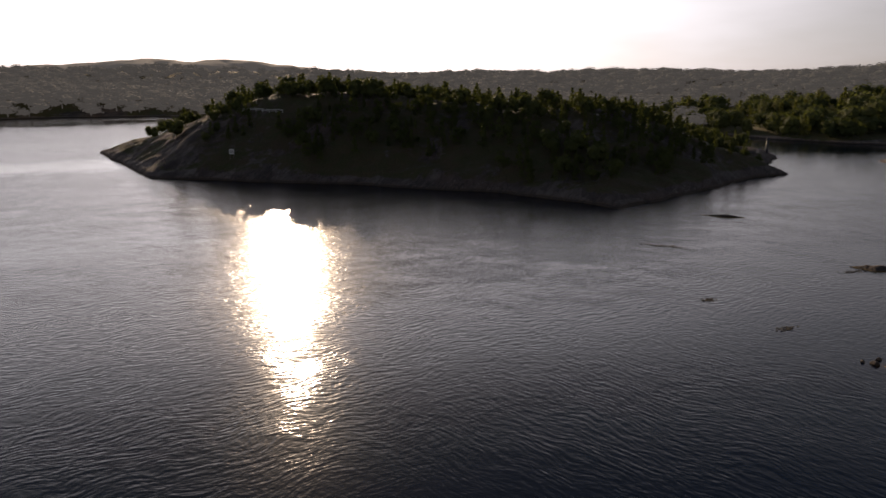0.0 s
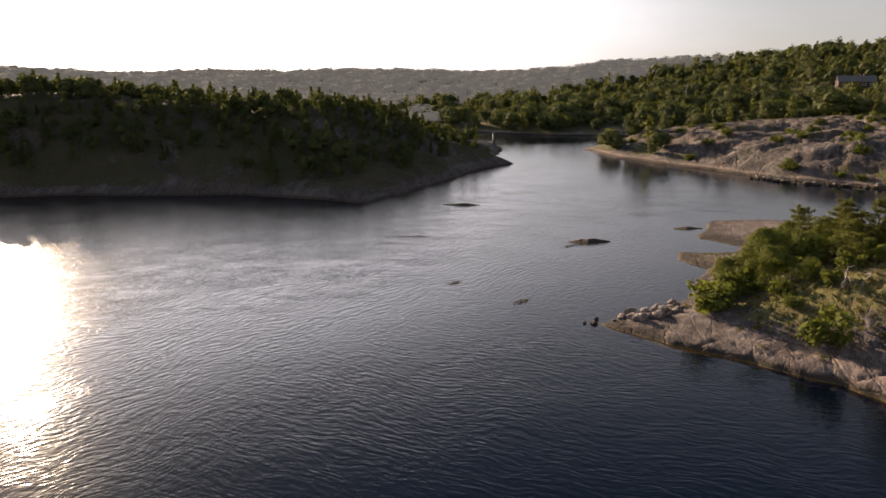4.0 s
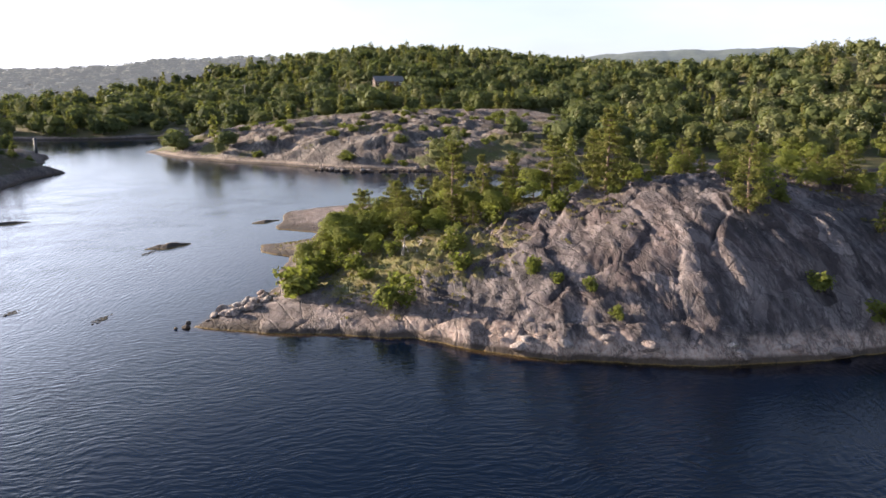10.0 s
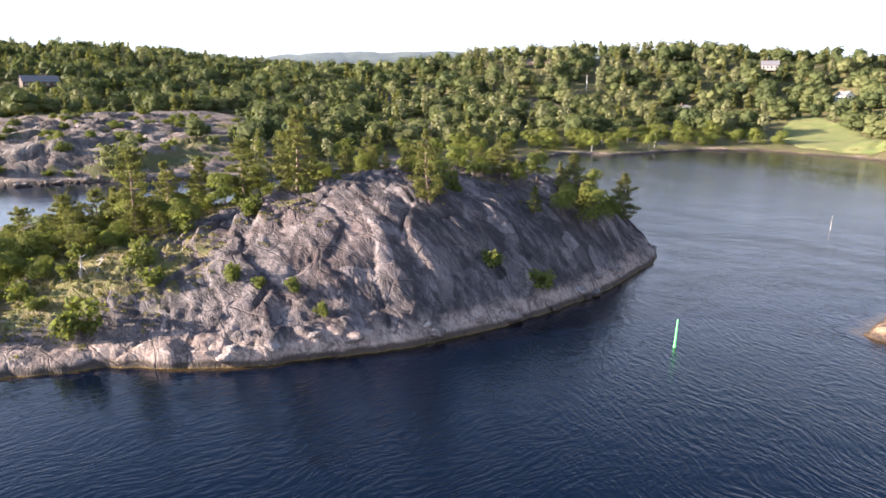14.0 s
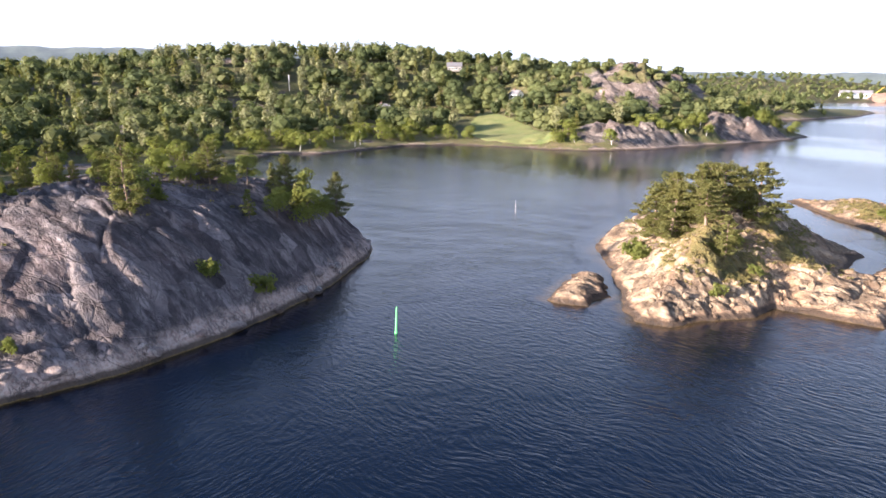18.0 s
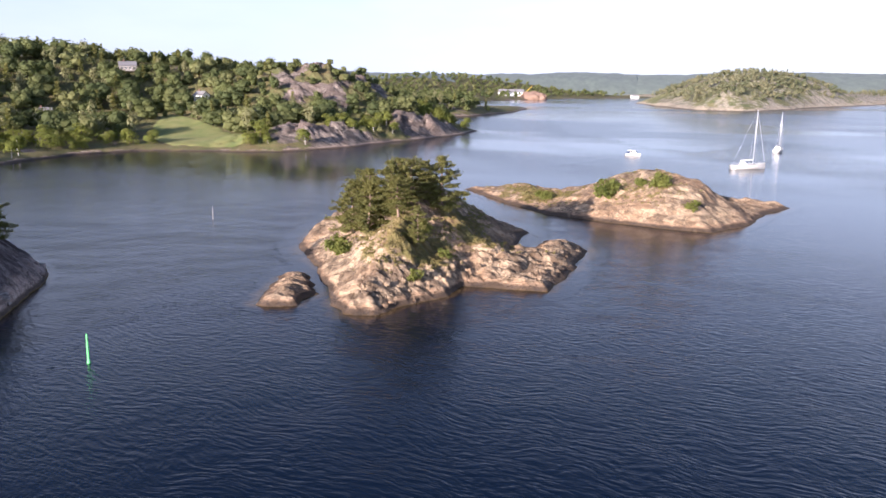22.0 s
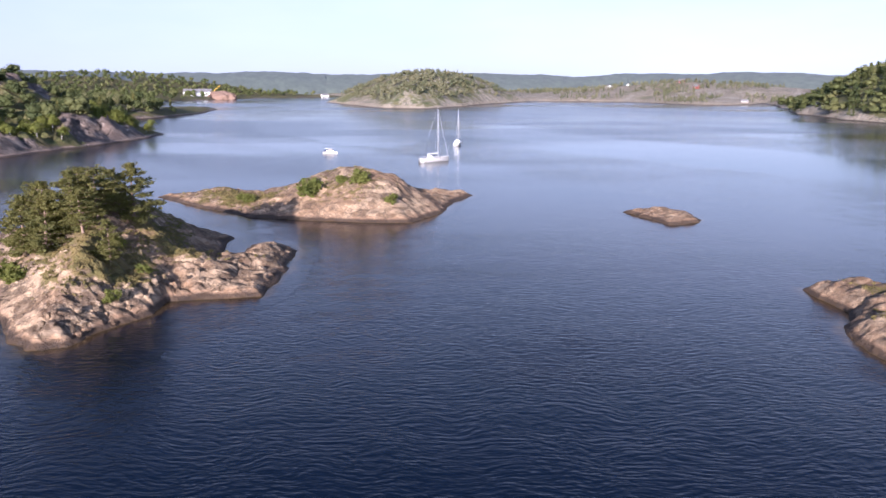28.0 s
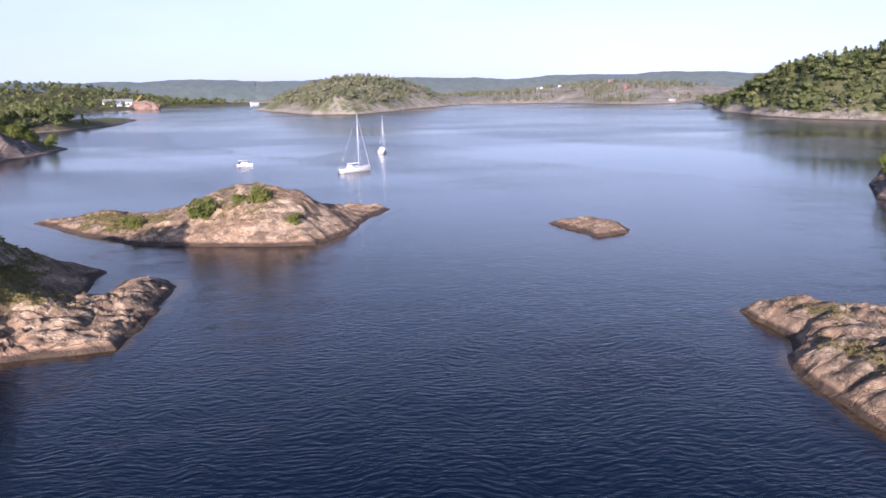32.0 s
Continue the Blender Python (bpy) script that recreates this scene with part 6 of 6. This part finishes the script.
def sailing_yacht(x, y, heading, length, mast, label):
    beam = length * 0.31
    ob = tagged(new("sailing_yacht"), label, "sailing boat", "sailing yachts at anchor")
    ob.matrix_basis = pose(x, y, 0, 0, 0, heading)
    bm, edge = hull_shape(length, beam, length * 0.1)
    hull = part("hull", bm, HULL_WHITE, ob)
    deck = part("deck", deck_shape(edge), DECK, ob)
    z = length * 0.1
    cabin = part("cabin", cabin_shape(-length * 0.12, length * 0.24, beam * 0.34, beam * 0.24, z, 0.5), HULL_WHITE, ob)
    for side in (-1, 1):
        for k in (0, 1, 2):
            part("cabin_window", box(0.7, 0.05, 0.16, length * (-0.06 + 0.09 * k), side * (beam * 0.29), z + 0.28), PANE, cabin)
    part("sprayhood", cabin_shape(-length * 0.22, -length * 0.08, beam * 0.33, beam * 0.33, z, 1.2), HULL_WHITE, ob, "pale canvas sprayhood")
    mx = length * 0.12
    mast_ob = part("mast", turned([(0.10, z), (0.09, mast * 0.6), (0.05, mast)], 8), ALLOY, ob)
    mast_ob.location = (mx, 0, 0)
    line_part("boom", (mx, 0, z + 1.5), (mx - length * 0.38, 0, z + 1.4), 0.08, ALLOY, ob)
    line_part("furled_mainsail", (mx - 0.1, 0, z + 1.68), (mx - length * 0.37, 0, z + 1.55), 0.17, HULL_WHITE, ob, "white furled sail on the boom")
    line_part("forestay", (length * 0.48, 0, z * 1.3), (mx, 0, mast * 0.97), 0.04, HULL_WHITE, ob, "rolled white foresail on the stay")
    line_part("backstay", (-length * 0.49, 0, z), (mx, 0, mast), 0.014, ALLOY, ob)
    for side in (-1, 1):
        line_part("shroud", (mx - 0.2, side * beam * 0.46, z), (mx, 0, mast * 0.95), 0.012, ALLOY, ob)
        line_part("spreader", (mx, 0, mast * 0.55), (mx, side * 0.9, mast * 0.55), 0.04, ALLOY, ob)
        line_part("guard_rail", (-length * 0.48, side * beam * 0.38, z + 0.6), (length * 0.3, side * beam * 0.40, z + 0.6), 0.025, ALLOY, ob)
    line_part("pulpit", (length * 0.3, beam * 0.25, z + 0.65), (length * 0.49, 0, z + 0.75), 0.03, ALLOY, ob)
    part("rudder", box(0.5, 0.06, 0.9, -length * 0.47, 0, 0.1, 0.02), HULL_WHITE, ob)
    return ob


sailing_yacht(100.8, -209.7, 180 + 26 + 35, 11.5, 17.8, "white sailing yacht at anchor with sails furled")
sailing_yacht(120.6, -272.4, 285, 10.2, 15.0, "smaller white sailing yacht at anchor beyond")


def motor_boat(x, y, heading):
    ob = tagged(new("motor_boat"), "white motor boat with a small cabin at anchor", "motor boat")
    ob.matrix_basis = pose(x, y, 0, 0, 0, heading) @ Matrix.Scale(0.75, 4)
    bm, edge = hull_shape(7.2, 2.6, 0.9, 0.9)
    part("hull", bm, HULL_WHITE, ob)
    part("deck", deck_shape(edge), DECK, ob)
    line_part("rubbing_strip", (-3.5, 1.2, 0.85), (1.2, 1.28, 0.92), 0.05, CANVAS, ob)
    cab = part("cabin", cabin_shape(-1.4, 2.0, 1.05, 0.8, 0.88, 1.25), HULL_WHITE, ob)
    for side in (-1, 1):
        for k in (0, 1):
            part("cabin_window", box(0.95, 0.05, 0.42, -0.6 + 1.1 * k, side * 0.97, 1.62), PANE, cab)
    part("windscreen", box(0.06, 1.3, 0.45, 1.5, 0, 1.65), PANE, cab)
    part("canopy", box(1.9, 1.9, 0.75, -2.1, 0, 1.5, 0.1), CANVAS, ob, "dark canvas cockpit canopy")
    part("window_band", box(3.0, 1.86, 0.5, -0.2, 0, 2.15, 0.06), PANE, ob, "dark wheelhouse windows")
    part("wheelhouse_roof", box(4.2, 2.2, 0.22, -0.7, 0, 2.55, 0.08), HULL_WHITE, ob)
    part("radar_arch", box(0.25, 1.5, 0.3, -1.6, 0, 2.8, 0.05), HULL_WHITE, ob)
    part("outboard", box(0.5, 0.45, 1.1, -3.85, 0, 0.55, 0.08), DARK_GREY, ob)


motor_boat(147.2, -216.4, 200)


# ---- shore meadow ----
def meadow():
    """Mown grass behind the beach, with its own uneven edge."""
    m, t, b = material("sunlit_meadow_grass")
    p = place(t)
    c = mixc(t, mapped(t, spot(t, p, 0.12, 5, 0.6), 0.35, 0.65), (0.13, 0.165, 0.035), (0.23, 0.22, 0.07))
    c = mixc(t, mapped(t, spot(t, p, 1.4, 5, 0.7), 0.3, 0.7, 0.4, 0.0), c, (0.08, 0.10, 0.03))
    t.links.new(c, b.inputs["Base Color"])
    b.inputs["Roughness"].default_value = 0.95
    bumped(t, b, spot(t, p, 3.0, 4), 0.5, 0.2)
    xs, ys = np.arange(256, 372, 1.35), np.arange(-128, -66, 1.35)
    gx, gy = np.meshgrid(xs, ys, indexing="ij")
    edge = inside([(276, -97), (264, -106), (255, -112), (251, -118), (275, -126), (318, -129), (350, -131), (362, -122), (340, -110), (300, -97)], gx + 2 * fbm(gx, gy, 9, 3, 5), gy + 2 * fbm(gx, gy, 9, 3, 6))
    z = sample("mainland", gx, gy) + np.where(edge > 0, 0.25 * ease(edge, 0, 2), -0.6)
    i = np.arange(gx.size).reshape(gx.shape)
    q = np.stack([i[:-1, :-1], i[1:, :-1], i[1:, 1:], i[:-1, 1:]], -1).reshape(-1, 4)
    q = q[(edge.ravel()[q] > -1.5).any(1)]
    used = np.unique(q)
    back = np.zeros(gx.size, np.int64)
    back[used] = np.arange(len(used))
    co = np.stack([gx.ravel(), gy.ravel(), z.ravel()], -1)[used]
    tagged(new("meadow", mesh_from("meadow", co, back[q], m, True)), "sunlit yellow-green meadow behind the beach", "meadow", kind="structure")


meadow()


def tufts(name, land_name, x0, x1, y0, y1, gap, seed, low, label, size=0.28):
    """Grass tufts and heather where turf covers the rock."""
    pts, rng = scatter(land_name, x0, x1, y0, y1, gap, seed, lambda x, y, z, s: sample(land_name, x, y, 3) + 0.3 * vnoise(x / 1.5, y / 1.5, seed) > low)
    n = len(pts)
    base = np.repeat(pts + [0, 0, 0.12], 7, 0)
    out = rng.normal(0, 1, (n * 7, 3))
    out[:, 2] = np.abs(out[:, 2]) * 0.4
    base[:, :2] += out[:, :2] * 0.22
    base[:, 2] += rng.uniform(0.02, size * 0.6, n * 7)
    v, f = cards(base, out, size, rng, 0.3, 0.3)
    tagged(new(name, mesh_from(name, v, f, GRASS_GREEN)), label, "grass", kind="stuff")


tufts("dry_grass", "cliff_island", 44, 110, -14, 90, 1.0, 281, 0.42, "dry grass and heather on the cliff island")
tufts("dry_grass", "pine_islet", 55, 108, -88, -40, 0.9, 283, 0.42, "tufts of yellow grass on the pine islet")
tufts("dry_grass", "grassy_islet", 57, 122, -150, -103, 1.0, 285, 0.4, "yellow-green grass on the low islet")
tufts("dry_grass", "grassy_ledge", -48, -6, -98, -58, 0.9, 287, 0.4, "green grass in the hollows of the ledge")


# ---- weed and stones awash in the shallow channel ----
WEED = plain_material("floating_brown_weed", (0.025, 0.022, 0.014), 0.85, 0, 0.3, 2.0)


def weed_patch(x, y, long, wide, turn, seed):
    """A thin ragged mat of weed at the surface: many small clumps."""
    rng = np.random.default_rng(seed)
    n = int(26 * long)
    at = np.stack([rng.normal(0, 0.42, n) * long, rng.normal(0, 0.38, n) * wide, rng.uniform(0.0, 0.05, n)], -1)
    at[:, 1] += 0.25 * wide * np.sin(at[:, 0] * 1.1)
    v, f = cards(at, np.tile([0, 0, 1.0], (n, 1)), 0.34, rng, 0.08, 0.12)
    ob = tagged(new("weed_patch", mesh_from("weed_patch", v, f, WEED)), "ragged brown weed floating at the water's surface", "seaweed", "weed in the channel", "stuff")
    ob.matrix_basis = pose(x, y, 0.03, 0, 0, turn)


for i, (x, y, long, wide, turn) in enumerate(((39.2, 105.6, 4.6, 0.8, -30), (34.6, 78.1, 1.4, 0.7, 10), (38.8, 68.0, 1.5, 0.6, 20), (59.5, 89.9, 2.4, 0.8, 5))):
    weed_patch(x, y, long, wide, turn, 400 + i)


# ---- shallows round the rocks, and slicks on the bay ----
def shallows(land_name, width, label, seed, side=None, level=0.012):
    """Water over weed and stones, close round a shore."""
    xs, ys, z, v, s = LANDS[land_name]
    xs, ys, s = xs[::2], ys[::2], s[::2, ::2]
    gx, gy = np.meshgrid(xs, ys, indexing="ij")
    reach = width * (0.55 + 0.6 * fbm(gx, gy, 7.0, 3, seed))
    deep = np.clip(1 + s / np.maximum(reach, 0.05), 0, 1)
    keep = (s > -width * 1.2) & (s < 1.0)
    if side is not None:
        keep &= side(gx, gy)
    i = np.arange(gx.size).reshape(gx.shape)
    q = np.stack([i[:-1, :-1], i[1:, :-1], i[1:, 1:], i[:-1, 1:]], -1).reshape(-1, 4)
    q = q[keep.ravel()[q].all(1)]
    used = np.unique(q)
    back = np.zeros(gx.size, np.int64)
    back[used] = np.arange(len(used))
    co = np.stack([gx.ravel(), gy.ravel(), np.full(gx.size, level)], -1)[used]
    tagged(new("water", mesh_from("water", co, back[q], SHALLOWS, True, deep.ravel()[used])), label, "shallow water", kind="structure")


shallows("pine_islet", 3.2, "brown shallow water over weed round the pine islet", 501)
shallows("cliff_island", 1.7, "brown weedy water along the foot of the cliff", 503, lambda x, y: x + y < 125)
shallows("grassy_islet", 2.4, "brown shallow water round the grassy islet", 505)
shallows("outlying_rock", 2.2, "brown shallow water round the outlying rock", 507, None, 0.02)
shallows("grassy_ledge", 2.2, "brown shallow water along the ledge", 509)
shallows("skerry", 2.0, "brown shallow water round the skerry", 511)


def slick(outline, label, seed, ragged=4.0):
    """A patch of calmer water with a ragged edge."""
    p = np.array(outline, float)
    xs, ys = np.arange(p[:, 0].min() - 12, p[:, 0].max() + 12, 2.0), np.arange(p[:, 1].min() - 12, p[:, 1].max() + 12, 2.0)
    gx, gy = np.meshgrid(xs, ys, indexing="ij")
    e = inside(outline, gx + ragged * fbm(gx, gy, 30, 4, seed), gy + ragged * fbm(gx, gy, 30, 4, seed + 9))
    i = np.arange(gx.size).reshape(gx.shape)
    q = np.stack([i[:-1, :-1], i[1:, :-1], i[1:, 1:], i[:-1, 1:]], -1).reshape(-1, 4)
    q = q[(e.ravel()[q] > 0).all(1)]
    used = np.unique(q)
    back = np.zeros(gx.size, np.int64)
    back[used] = np.arange(len(used))
    co = np.stack([gx.ravel(), gy.ravel(), np.full(gx.size, 0.012)], -1)[used]
    tagged(new("water", mesh_from("water", co, back[q], SLICK, True)), label, "slick", kind="structure")


slick([(285, -332), (349, -449), (374, -545), (282, -487), (186, -391), (143, -342), (141, -287), (145, -249), (168, -248), (215, -278)], "calm pale slick on the open bay", 521, 14.0)
slick([(149, -216), (144, -191), (144, -173), (146, -158), (149, -146), (152, -148), (150, -160), (149, -173), (150, -191), (153, -214)], "long smooth wake trailing behind the motor boat", 523, 1.2)
